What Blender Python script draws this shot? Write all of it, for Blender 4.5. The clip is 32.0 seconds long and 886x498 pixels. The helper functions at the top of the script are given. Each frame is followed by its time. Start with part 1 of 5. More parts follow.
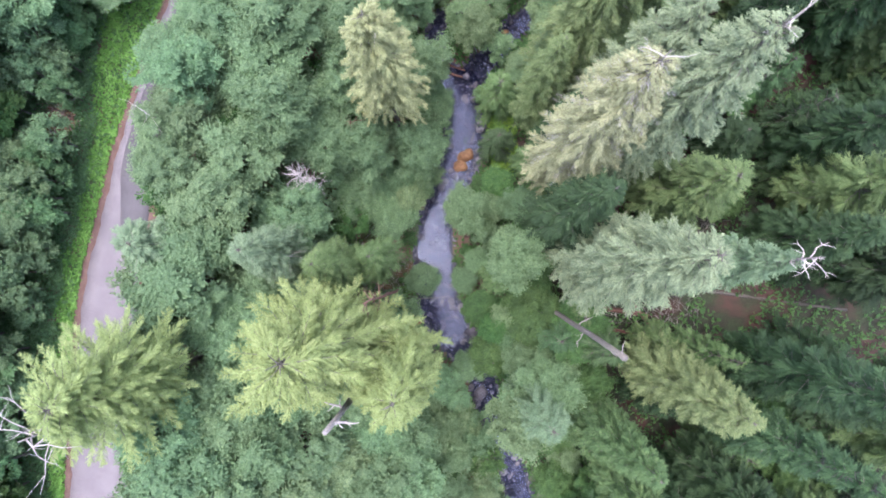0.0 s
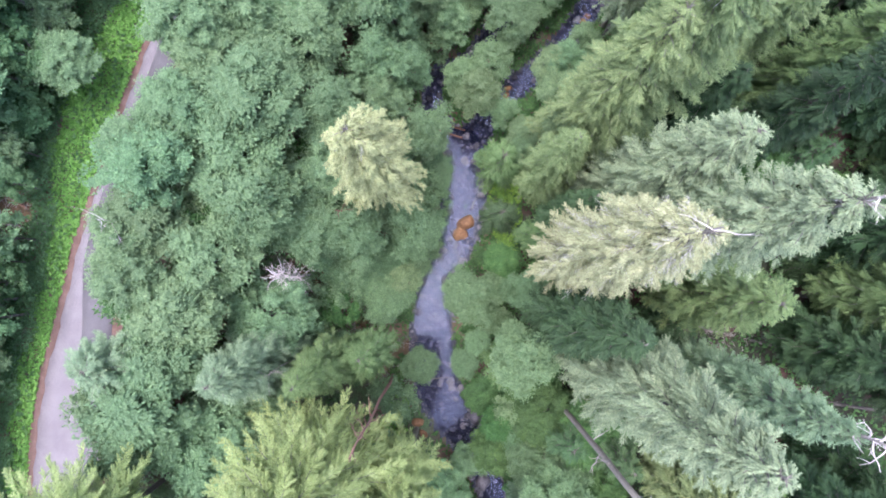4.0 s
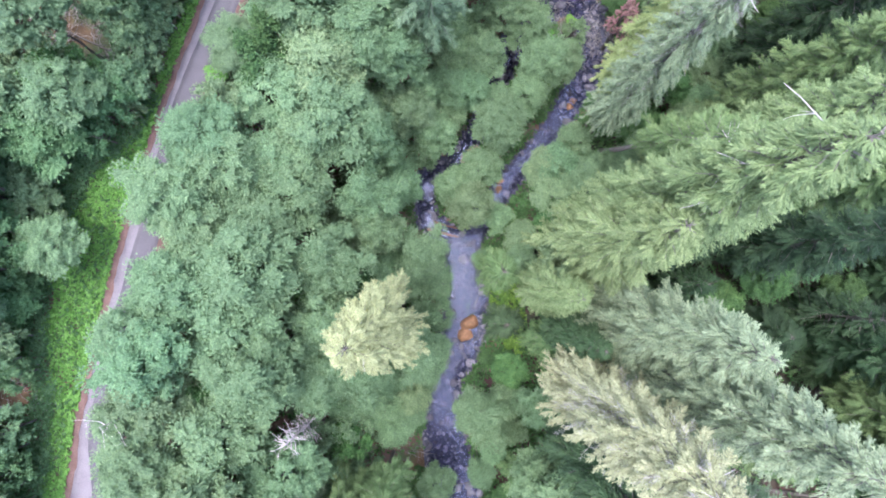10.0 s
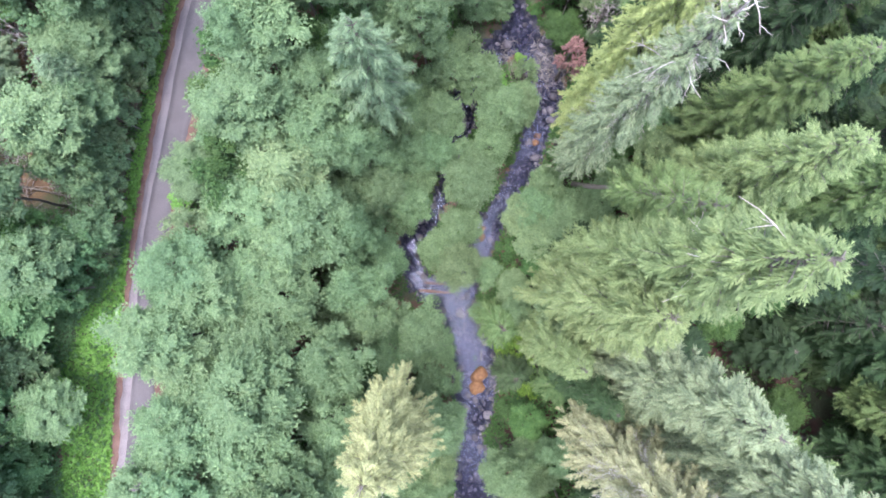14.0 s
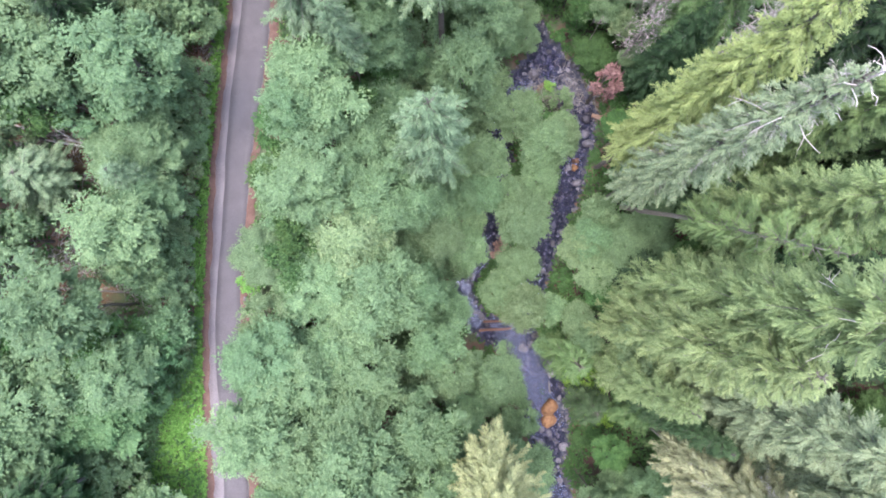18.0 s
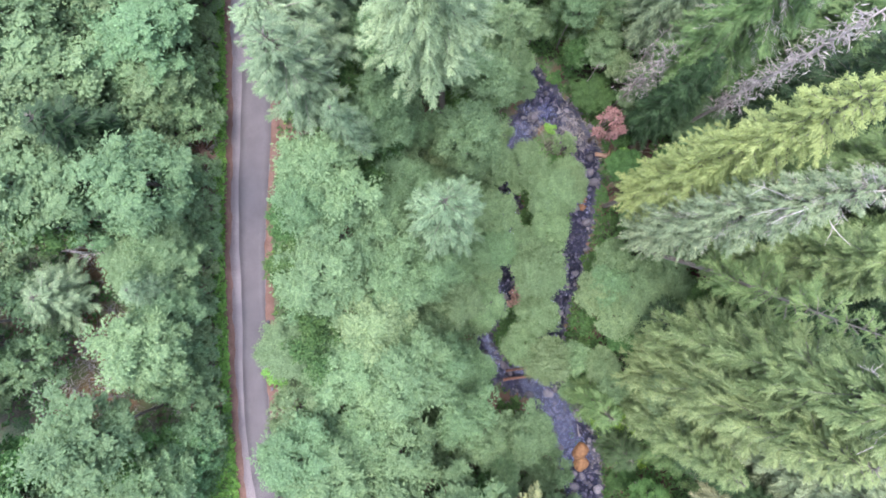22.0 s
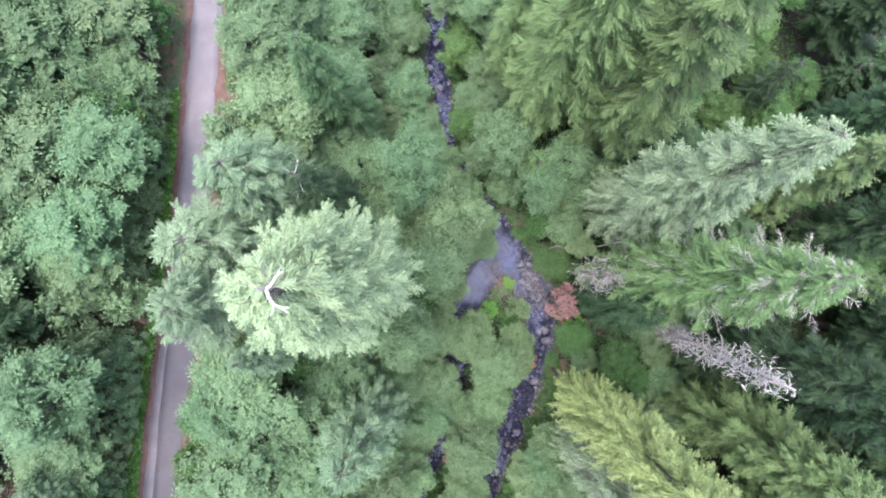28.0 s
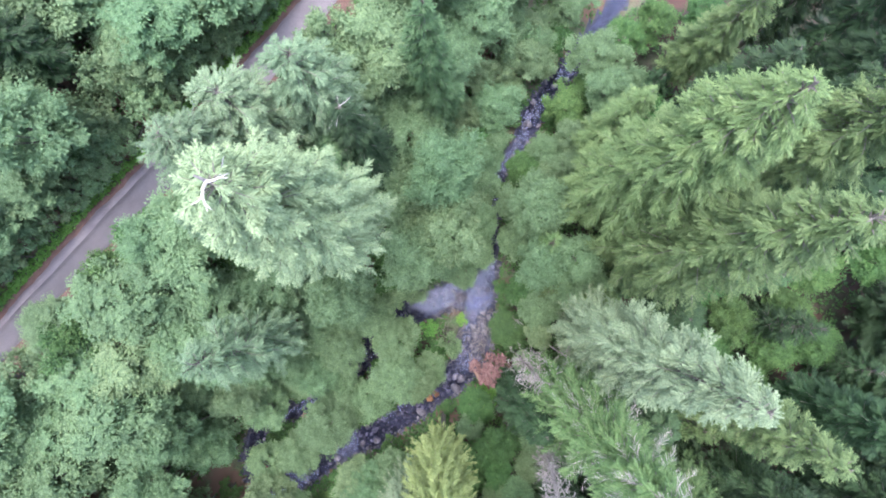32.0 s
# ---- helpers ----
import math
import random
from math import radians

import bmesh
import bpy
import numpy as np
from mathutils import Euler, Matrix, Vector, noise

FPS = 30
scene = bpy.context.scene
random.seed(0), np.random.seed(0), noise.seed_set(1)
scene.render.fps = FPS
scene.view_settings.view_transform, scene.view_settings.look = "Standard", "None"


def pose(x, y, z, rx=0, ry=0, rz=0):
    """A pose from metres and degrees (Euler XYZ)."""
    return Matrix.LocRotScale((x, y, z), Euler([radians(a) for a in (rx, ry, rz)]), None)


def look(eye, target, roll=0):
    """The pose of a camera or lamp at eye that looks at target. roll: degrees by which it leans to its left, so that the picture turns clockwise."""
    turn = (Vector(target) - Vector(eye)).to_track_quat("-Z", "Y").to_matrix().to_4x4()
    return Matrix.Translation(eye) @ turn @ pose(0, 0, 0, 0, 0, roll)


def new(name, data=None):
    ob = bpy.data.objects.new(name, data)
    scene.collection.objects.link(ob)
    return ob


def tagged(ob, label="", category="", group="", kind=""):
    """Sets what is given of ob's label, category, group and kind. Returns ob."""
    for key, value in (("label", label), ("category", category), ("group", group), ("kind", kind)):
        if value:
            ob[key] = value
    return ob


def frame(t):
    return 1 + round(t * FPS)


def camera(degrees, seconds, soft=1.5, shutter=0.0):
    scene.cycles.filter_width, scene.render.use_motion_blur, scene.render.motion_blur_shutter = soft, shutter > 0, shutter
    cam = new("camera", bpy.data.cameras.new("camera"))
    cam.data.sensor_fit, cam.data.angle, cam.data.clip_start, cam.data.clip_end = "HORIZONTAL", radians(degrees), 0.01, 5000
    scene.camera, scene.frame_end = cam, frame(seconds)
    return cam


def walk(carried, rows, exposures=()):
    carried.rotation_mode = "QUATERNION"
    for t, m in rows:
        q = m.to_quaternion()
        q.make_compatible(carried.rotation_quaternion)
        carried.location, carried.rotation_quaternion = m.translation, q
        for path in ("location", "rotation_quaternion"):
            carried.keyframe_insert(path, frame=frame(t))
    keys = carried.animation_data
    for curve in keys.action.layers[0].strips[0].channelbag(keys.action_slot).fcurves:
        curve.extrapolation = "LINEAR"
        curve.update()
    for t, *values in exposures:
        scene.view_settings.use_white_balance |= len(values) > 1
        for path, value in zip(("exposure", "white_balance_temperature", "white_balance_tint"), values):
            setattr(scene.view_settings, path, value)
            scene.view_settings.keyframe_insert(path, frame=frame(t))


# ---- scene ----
cam = camera(95.0, 32.0, 1.85)
# seconds, x, y, height, heading, tilt, lean of a camera that looks almost straight down
PATH = [
    (0.0, -0.00, -0.00, 79.50, 0.00, 3.08, 0.84),
    (0.5, -0.03, 1.95, 78.79, 0.11, 2.94, 0.80),
    (1.0, 0.04, 3.64, 78.06, 0.01, 3.00, 0.87),
    (1.5, 0.10, 5.35, 77.39, 0.03, 3.01, 0.86),
    (2.0, 0.18, 7.06, 76.75, 0.03, 3.07, 0.88),
    (2.5, 0.11, 8.73, 76.06, 0.06, 3.16, 0.83),
    (3.0, -0.00, 10.42, 75.36, 0.01, 3.21, 0.75),
    (3.5, 0.03, 12.12, 74.73, -0.13, 3.19, 0.75),
    (5.5, 0.21, 19.29, 73.88, -0.11, 3.23, 0.86),
    (6.0, 0.24, 21.15, 73.95, -0.14, 3.12, 0.89),
    (6.5, 0.23, 22.85, 74.01, -0.20, 3.08, 0.86),
    (7.0, 0.23, 24.41, 74.09, -0.28, 3.08, 0.84),
    (7.5, 0.29, 25.82, 74.17, -0.20, 3.16, 0.89),
    (8.0, 0.33, 27.32, 74.19, -0.17, 3.10, 0.93),
    (8.5, 0.41, 28.78, 74.23, -0.17, 3.11, 1.00),
    (9.0, 0.41, 30.05, 74.30, -0.41, 3.20, 0.96),
    (9.5, 0.46, 31.50, 74.32, -1.46, 3.15, 0.98),
    (10.0, 0.54, 32.53, 74.41, -5.26, 3.06, 0.93),
    (10.5, 0.62, 33.28, 74.52, -9.84, 3.05, 0.88),
    (11.0, 0.79, 33.80, 74.45, -13.54, 2.99, 0.87),
    (11.5, 1.02, 34.70, 74.49, -15.68, 2.98, 0.82),
    (12.0, 1.39, 35.78, 74.60, -16.19, 3.13, 0.82),
    (12.5, 1.91, 37.25, 74.62, -16.37, 3.13, 0.91),
    (13.0, 2.38, 38.94, 74.69, -16.42, 3.15, 0.90),
    (13.5, 3.03, 40.79, 74.78, -16.42, 3.16, 0.97),
    (14.0, 3.53, 42.49, 74.90, -16.40, 3.01, 0.96),
    (14.5, 4.10, 44.16, 74.92, -16.47, 2.88, 1.02),
    (16.5, 1.45, 49.53, 75.00, -17.58, 3.07, 0.79),
    (17.0, -0.23, 50.74, 75.05, -17.74, 3.12, 0.63),
    (17.5, -1.95, 51.73, 74.99, -18.49, 3.22, 0.61),
    (18.0, -3.73, 52.64, 74.93, -23.47, 3.11, 0.69),
    (18.5, -5.60, 53.75, 74.88, -27.52, 3.08, 0.68),
    (19.0, -7.20, 54.82, 74.83, -28.40, 3.08, 0.81),
    (19.5, -8.25, 55.93, 74.84, -28.49, 3.01, 0.94),
    (20.0, -8.35, 57.15, 74.94, -28.58, 3.00, 0.97),
    (20.5, -7.59, 58.36, 75.06, -28.68, 3.04, 1.02),
    (21.0, -6.17, 59.58, 75.18, -28.70, 3.13, 0.96),
    (21.5, -4.08, 60.88, 75.26, -28.75, 3.14, 0.97),
    (22.0, -1.84, 62.32, 75.33, -28.73, 3.17, 0.94),
    (22.5, 0.27, 64.12, 75.36, -28.73, 3.20, 0.93),
    (23.0, 2.31, 66.27, 75.45, -28.73, 3.20, 0.95),
    (23.5, 4.15, 68.62, 75.53, -28.73, 3.24, 0.93),
    (24.0, 5.83, 71.10, 75.57, -28.75, 3.17, 0.96),
    (24.5, 7.16, 73.64, 75.69, -28.84, 3.23, 0.92),
    (25.0, 8.40, 76.07, 75.78, -28.94, 3.24, 0.88),
    (25.5, 9.59, 78.32, 75.93, -29.09, 3.19, 0.83),
    (26.0, 10.68, 80.29, 76.02, -29.21, 3.17, 0.84),
    (26.5, 12.11, 81.57, 76.09, -29.23, 3.07, 0.71),
    (28.5, 18.91, 82.82, 75.36, -18.84, 3.03, 0.84),
    (29.0, 19.08, 83.03, 75.42, -16.21, 3.07, 0.78),
    (29.5, 19.23, 83.25, 75.65, -12.11, 3.04, 0.86),
    (30.0, 19.44, 83.50, 75.87, -5.66, 3.03, 0.89),
    (30.5, 20.01, 83.63, 75.97, 0.33, 3.12, 0.90),
    (31.0, 20.80, 83.83, 76.05, 5.84, 3.16, 0.89),
    (31.5, 21.67, 84.03, 76.12, 11.30, 3.21, 0.85),
    (32.0, 22.57, 84.21, 76.15, 16.11, 3.28, 0.86),
]
walk(cam, [(t, pose(x, y, z, 0, 0, turn) @ pose(0, 0, 0, tilt) @ pose(0, 0, 0, 0, lean)) for t, x, y, z, turn, tilt, lean in PATH], exposures=((0.0, 1.88, 5900, 14), (3.0, 1.96, 5850, 14), (6.0, 2.13, 5650, 13), (10.0, 2.16, 5650, 13), (14.0, 2.22, 5950, 13), (22.0, 2.17, 6050, 11), (27.0, 2.13, 6000, 11), (32.0, 2.17, 5850, 11)))

# ---- light ----
world = bpy.data.worlds.new("sky")
scene.world = world
world.use_nodes = True
wn, wl = world.node_tree.nodes, world.node_tree.links
sky = wn.new("ShaderNodeTexSky")
sky.sky_type, sky.sun_disc = "NISHITA", False
sky.sun_elevation, sky.sun_rotation = radians(80), radians(-70)
sky.air_density, sky.dust_density, sky.ozone_density = 1.0, 4.0, 1.0
wn["Background"].inputs["Strength"].default_value = 0.18
wl.new(sky.outputs["Color"], wn["Background"].inputs["Color"])
sun = new("sun", bpy.data.lights.new("sun", "SUN"))
sun.data.energy, sun.data.angle, sun.data.color = 1.1, radians(110), (1.0, 0.96, 0.88)
sun.matrix_world = look((0, 0, 0), (math.cos(radians(80)) * 0.94, -math.cos(radians(80)) * 0.34, -math.sin(radians(80))))


# ---- materials ----
def material(name, rough=0.8):
    m = bpy.data.materials.new(name)
    m.use_nodes = True
    n = m.node_tree.nodes
    b = n["Principled BSDF"]
    b.inputs["Roughness"].default_value = rough
    return m, n, m.node_tree.links, b


def ramp(n, stops):
    r = n.new("ShaderNodeValToRGB")
    e = r.color_ramp.elements
    while len(e) < len(stops):
        e.new(0.5)
    for k, (p, c) in zip(e, stops):
        k.position, k.color = p, (*c, 1)
    return r


def world_noise(n, l, scale, detail=4.0):
    g = n.new("ShaderNodeNewGeometry")
    t = n.new("ShaderNodeTexNoise")
    t.inputs["Scale"].default_value, t.inputs["Detail"].default_value = scale, detail
    l.new(g.outputs["Position"], t.inputs["Vector"])
    return t


def mixed(n, l, fac, a, b, mode="MIX"):
    m = n.new("ShaderNodeMix")
    m.data_type, m.blend_type = "RGBA", mode
    for key, v in (("Factor", fac), ("A", a), ("B", b)):
        s = [i for i in m.inputs if i.name == key and (i.type == "RGBA" or key == "Factor")][0]
        if isinstance(v, (int, float)):
            s.default_value = v
        elif isinstance(v, tuple):
            s.default_value = (*v, 1)
        else:
            l.new(v, s)
    return [o for o in m.outputs if o.type == "RGBA"][0]


def bumped(n, l, b, height, strength, distance):
    k = n.new("ShaderNodeBump")
    k.inputs["Strength"].default_value, k.inputs["Distance"].default_value = strength, distance
    l.new(height, k.inputs["Height"])
    l.new(k.outputs["Normal"], b.inputs["Normal"])


def foliage(name, dark, mid, pale, glow=0.38, spread=0.35):
    """Leaves or needles: each leaf has its own tone, each tree too, with patches of older growth."""
    m, n, l, b = material(name, 0.65)
    g = n.new("ShaderNodeNewGeometry")
    r = ramp(n, ((0.0, dark), (0.5, mid), (1.0, pale)))
    t = world_noise(n, l, 0.55, 3.0)
    add = n.new("ShaderNodeMath")
    add.operation = "MULTIPLY_ADD"
    l.new(g.outputs["Random Per Island"], add.inputs[0])
    add.inputs[1].default_value = 0.6
    sub = n.new("ShaderNodeMath")
    sub.operation = "MULTIPLY_ADD"
    l.new(t.outputs["Fac"], sub.inputs[0])
    sub.inputs[1].default_value, sub.inputs[2].default_value = 0.9, -0.28
    l.new(sub.outputs[0], add.inputs[2])
    l.new(add.outputs[0], r.inputs["Fac"])
    info = n.new("ShaderNodeObjectInfo")
    hsv = n.new("ShaderNodeHueSaturation")
    val = n.new("ShaderNodeMapRange")
    val.inputs["To Min"].default_value, val.inputs["To Max"].default_value = 1 - spread, 1 + spread
    l.new(info.outputs["Random"], val.inputs["Value"])
    hue = n.new("ShaderNodeMath")
    hue.operation = "MULTIPLY_ADD"
    far = n.new("ShaderNodeMath")
    far.operation = "FRACT"
    big = n.new("ShaderNodeMath")
    big.operation = "MULTIPLY"
    big.inputs[1].default_value = 37.7
    l.new(info.outputs["Random"], big.inputs[0])
    l.new(big.outputs[0], far.inputs[0])
    l.new(far.outputs[0], hue.inputs[0])
    hue.inputs[1].default_value, hue.inputs[2].default_value = 0.028, 0.474
    l.new(hue.outputs[0], hsv.inputs["Hue"])
    grain = world_noise(n, l, 6.0, 3.0)
    fine = n.new("ShaderNodeMapRange")
    fine.inputs["From Min"].default_value, fine.inputs["From Max"].default_value = 0.3, 0.7
    fine.inputs["To Min"].default_value, fine.inputs["To Max"].default_value = 0.68, 1.32
    l.new(grain.outputs["Fac"], fine.inputs["Value"])
    tone = n.new("ShaderNodeMath")
    tone.operation = "MULTIPLY"
    l.new(val.outputs["Result"], tone.inputs[0])
    l.new(fine.outputs["Result"], tone.inputs[1])
    l.new(tone.outputs[0], hsv.inputs["Value"])
    l.new(r.outputs["Color"], hsv.inputs["Color"])
    l.new(hsv.outputs["Color"], b.inputs["Base Color"])
    b.inputs["Specular IOR Level"].default_value = 0.3
    tr = n.new("ShaderNodeBsdfTranslucent")
    l.new(hsv.outputs["Color"], tr.inputs["Color"])
    mx = n.new("ShaderNodeMixShader")
    mx.inputs[0].default_value = glow
    l.new(b.outputs[0], mx.inputs[1])
    l.new(tr.outputs[0], mx.inputs[2])
    l.new(mx.outputs[0], n["Material Output"].inputs["Surface"])
    return m


def two_tone(name, a, b_, scale, rough=0.85, bump=0.5, dist=0.03, fine=9.0, third=None):
    m, n, l, b = material(name, rough)
    t, f = world_noise(n, l, scale, 5.0), world_noise(n, l, scale * fine, 4.0)
    r = ramp(n, ((0.35, a), (0.65, b_)))
    l.new(t.outputs["Fac"], r.inputs["Fac"])
    r2 = ramp(n, ((0.3, (0.55, 0.55, 0.55)), (0.7, (1.3, 1.3, 1.3))))
    l.new(f.outputs["Fac"], r2.inputs["Fac"])
    c = mixed(n, l, 1.0, r.outputs["Color"], r2.outputs["Color"], "MULTIPLY")
    if third:
        k = world_noise(n, l, scale * 0.37, 3.0)
        r3 = ramp(n, ((0.48, (0, 0, 0)), (0.6, (1, 1, 1))))
        l.new(k.outputs["Fac"], r3.inputs["Fac"])
        c = mixed(n, l, r3.outputs["Color"], c, third)
    l.new(c, b.inputs["Base Color"])
    bumped(n, l, b, f.outputs["Fac"], bump, dist)
    return m


def varied(name, a, b_, rough=0.8, bump=0.4, scale=3.0):
    """A stony or woody surface whose tone differs from piece to piece."""
    m, n, l, b = material(name, rough)
    info = n.new("ShaderNodeObjectInfo")
    g = n.new("ShaderNodeNewGeometry")
    s = n.new("ShaderNodeMath")
    s.operation = "ADD"
    l.new(info.outputs["Random"], s.inputs[0])
    l.new(g.outputs["Random Per Island"], s.inputs[1])
    h = n.new("ShaderNodeMath")
    h.operation = "FRACT"
    l.new(s.outputs[0], h.inputs[0])
    r = ramp(n, ((0.0, a), (1.0, b_)))
    l.new(h.outputs[0], r.inputs["Fac"])
    t = world_noise(n, l, scale, 5.0)
    r2 = ramp(n, ((0.3, (0.6, 0.6, 0.6)), (0.7, (1.25, 1.25, 1.25))))
    l.new(t.outputs["Fac"], r2.inputs["Fac"])
    l.new(mixed(n, l, 1.0, r.outputs["Color"], r2.outputs["Color"], "MULTIPLY"), b.inputs["Base Color"])
    bumped(n, l, b, t.outputs["Fac"], bump, 0.04)
    return m


ALDER = foliage("alder_leaf", (0.095, 0.162, 0.080), (0.135, 0.223, 0.109), (0.175, 0.278, 0.137), 0.45, 0.15)
PALE = foliage("pale_alder_leaf", (0.092, 0.155, 0.073), (0.139, 0.215, 0.101), (0.185, 0.269, 0.135), 0.4, spread=0.15)
LIMETOP = foliage("lime_needle", (0.168, 0.222, 0.078), (0.238, 0.302, 0.108), (0.310, 0.376, 0.150), 0.35, 0.06)
MAPLE = foliage("maple_leaf", (0.060, 0.138, 0.060), (0.094, 0.196, 0.082), (0.136, 0.256, 0.108), 0.42, 0.12)
VIVID = foliage("vivid_leaf", (0.070, 0.170, 0.026), (0.115, 0.248, 0.036), (0.185, 0.350, 0.052), spread=0.25)
SHRUB = foliage("shrub_leaf", (0.034, 0.085, 0.026), (0.056, 0.126, 0.035), (0.088, 0.173, 0.050), 0.33, spread=0.2)
GRASS = foliage("verge_leaf", (0.078, 0.196, 0.036), (0.120, 0.268, 0.052), (0.174, 0.345, 0.080), spread=0.12)
FIR = foliage("fir_needle", (0.028, 0.064, 0.024), (0.048, 0.096, 0.036), (0.075, 0.132, 0.052), 0.2, 0.18)
# dark green needles, lowered further to hold the deep wood's shade
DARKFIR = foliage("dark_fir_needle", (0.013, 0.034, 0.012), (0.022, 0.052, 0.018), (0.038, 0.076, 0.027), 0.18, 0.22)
BLUEFIR = foliage("blue_fir_needle", (0.088, 0.142, 0.076), (0.134, 0.202, 0.110), (0.186, 0.263, 0.150), 0.25, 0.1)
GREYFIR = foliage("grey_fir_needle", (0.124, 0.170, 0.096), (0.180, 0.234, 0.132), (0.244, 0.302, 0.178), 0.25, 0.05)
SILVERFIR = foliage("silver_fir_needle", (0.136, 0.196, 0.100), (0.194, 0.262, 0.137), (0.264, 0.336, 0.185), 0.25, 0.05)
CREAMFIR = foliage("cream_fir_needle", (0.176, 0.206, 0.094), (0.252, 0.282, 0.132), (0.340, 0.365, 0.182), 0.25, 0.05)
GOLDFIR = foliage("golden_fir_needle", (0.142, 0.190, 0.062), (0.205, 0.258, 0.090), (0.275, 0.325, 0.130), 0.3, 0.05)
LICHEN = foliage("lichen", (0.222, 0.200, 0.186), (0.310, 0.282, 0.262), (0.400, 0.372, 0.346), 0.2, 0.05)
LIMEFIR = foliage("lime_fir_needle", (0.056, 0.106, 0.036), (0.086, 0.146, 0.050), (0.126, 0.190, 0.074), 0.2, 0.12)
STRAWFIR = foliage("straw_fir_needle", (0.100, 0.144, 0.056), (0.152, 0.204, 0.080), (0.212, 0.266, 0.114), 0.25, 0.08)
PALEFIR = foliage("pale_fir_needle", (0.180, 0.190, 0.100), (0.262, 0.266, 0.142), (0.352, 0.346, 0.202), 0.2, 0.1)
RUST = foliage("rust_needle", (0.152, 0.092, 0.076), (0.224, 0.140, 0.118), (0.288, 0.192, 0.164), 0.15, 0.05)
BARK = varied("grey_bark", (0.080, 0.068, 0.060), (0.160, 0.140, 0.124), 0.9, 0.7, 6.0)
REDBARK = varied("red_bark", (0.102, 0.051, 0.038), (0.204, 0.111, 0.085), 0.9, 0.7, 5.0)
DEAD = varied("dead_wood", (0.155, 0.134, 0.130), (0.282, 0.250, 0.236), 0.8, 0.4, 7.0)
BLEACHED = varied("bleached_twigs", (0.357, 0.306, 0.306), (0.510, 0.451, 0.442), 0.8, 0.3, 7.0)
CUT = varied("cut_wood", (0.208, 0.128, 0.096), (0.288, 0.184, 0.136), 0.8, 0.3, 9.0)
ROCK = varied("stream_rock", (0.040, 0.036, 0.052), (0.185, 0.170, 0.200), 0.75, 0.6, 4.0)
ORANGE = varied("rust_rock", (0.165, 0.082, 0.038), (0.250, 0.130, 0.062), 0.8, 0.8, 2.2)
SOIL = two_tone("forest_floor", (0.088, 0.075, 0.053), (0.075, 0.131, 0.053), 0.5, 0.95, 0.8, 0.08, 11.0, (0.125, 0.077, 0.056))
# reddish needle litter darkened: the shade between the conifers is in its colour
SHADEFLOOR = two_tone("shaded_needle_floor", (0.028, 0.024, 0.016), (0.03, 0.042, 0.018), 0.5, 0.95, 0.8, 0.08, 11.0, (0.06, 0.03, 0.024))
BED = two_tone("stream_bed", (0.026, 0.027, 0.045), (0.060, 0.059, 0.092), 1.1, 0.7, 1.0, 0.12, 6.0)
OLDROAD = two_tone("old_asphalt", (0.141, 0.120, 0.132), (0.172, 0.148, 0.160), 0.5, 0.9, 0.3, 0.01, 40.0)
NEWROAD = two_tone("patched_asphalt", (0.078, 0.068, 0.077), (0.096, 0.085, 0.094), 0.4, 0.88, 0.3, 0.01, 45.0)
LITTER = two_tone("needle_litter", (0.092, 0.048, 0.038), (0.136, 0.080, 0.067), 0.8, 0.95, 0.8, 0.03, 14.0)
DUFF = two_tone("needle_duff", (0.090, 0.052, 0.028), (0.120, 0.078, 0.040), 0.6, 0.95, 0.8, 0.05, 12.0, (0.060, 0.075, 0.030))

WATER, n_, l_, b_ = material("stream_water", 0.06)
# blue of a reflected sky is put into the base colour and specular tint
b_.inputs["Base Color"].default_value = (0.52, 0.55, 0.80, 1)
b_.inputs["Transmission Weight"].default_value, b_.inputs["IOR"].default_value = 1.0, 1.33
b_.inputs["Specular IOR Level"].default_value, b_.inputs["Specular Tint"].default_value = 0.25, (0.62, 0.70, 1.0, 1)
t_ = world_noise(n_, l_, 2.6, 4.0)
bumped(n_, l_, b_, t_.outputs["Fac"], 0.3, 0.05)


# ---- mesh tools ----
class Bag:
    """Gathers pieces of one mesh."""

    def __init__(self):
        self.v, self.f, self.count = [], [], 0

    def add(self, verts, faces):
        self.v.append(np.asarray(verts, float).reshape(-1, 3))
        self.f += [tuple(int(i) + self.count for i in q) for q in faces]
        self.count += len(self.v[-1])
        return self

    def mesh(self, name, mat, smooth=False):
        me = bpy.data.meshes.new(name)
        me.from_pydata(np.concatenate(self.v).tolist(), [], self.f)
        me.materials.append(mat)
        if smooth:
            me.polygons.foreach_set("use_smooth", [True] * len(me.polygons))
        me.update()
        return me


def part(name, me, parent, label=""):
    ob = new(name, me)
    ob.parent = parent
    return tagged(ob, label)


def thing(name, label, category, group="", kind=""):
    return tagged(new(name), label, category, group, kind)


def unit(v):
    return v / np.maximum(np.linalg.norm(v, axis=-1, keepdims=True), 1e-9)


def cards(bag, c, u, v, fold=0.25):
    """Leaf blades: c the base, u along the blade with its length, v half its width; folded along the rib."""
    w = np.cross(u, v)
    w = unit(w) * np.linalg.norm(v, axis=-1, keepdims=True) * fold
    mid = c + u * 0.45
    verts = np.stack([c, mid + v - w, c + u, mid - v - w], 1).reshape(-1, 3)
    k = np.arange(len(c))[:, None] * 4 + bag.count
    bag.f += [tuple(q) for q in np.concatenate([k + [[0, 2, 1]], k + [[0, 3, 2]]], 0).tolist()]
    bag.v.append(verts)
    bag.count += len(verts)


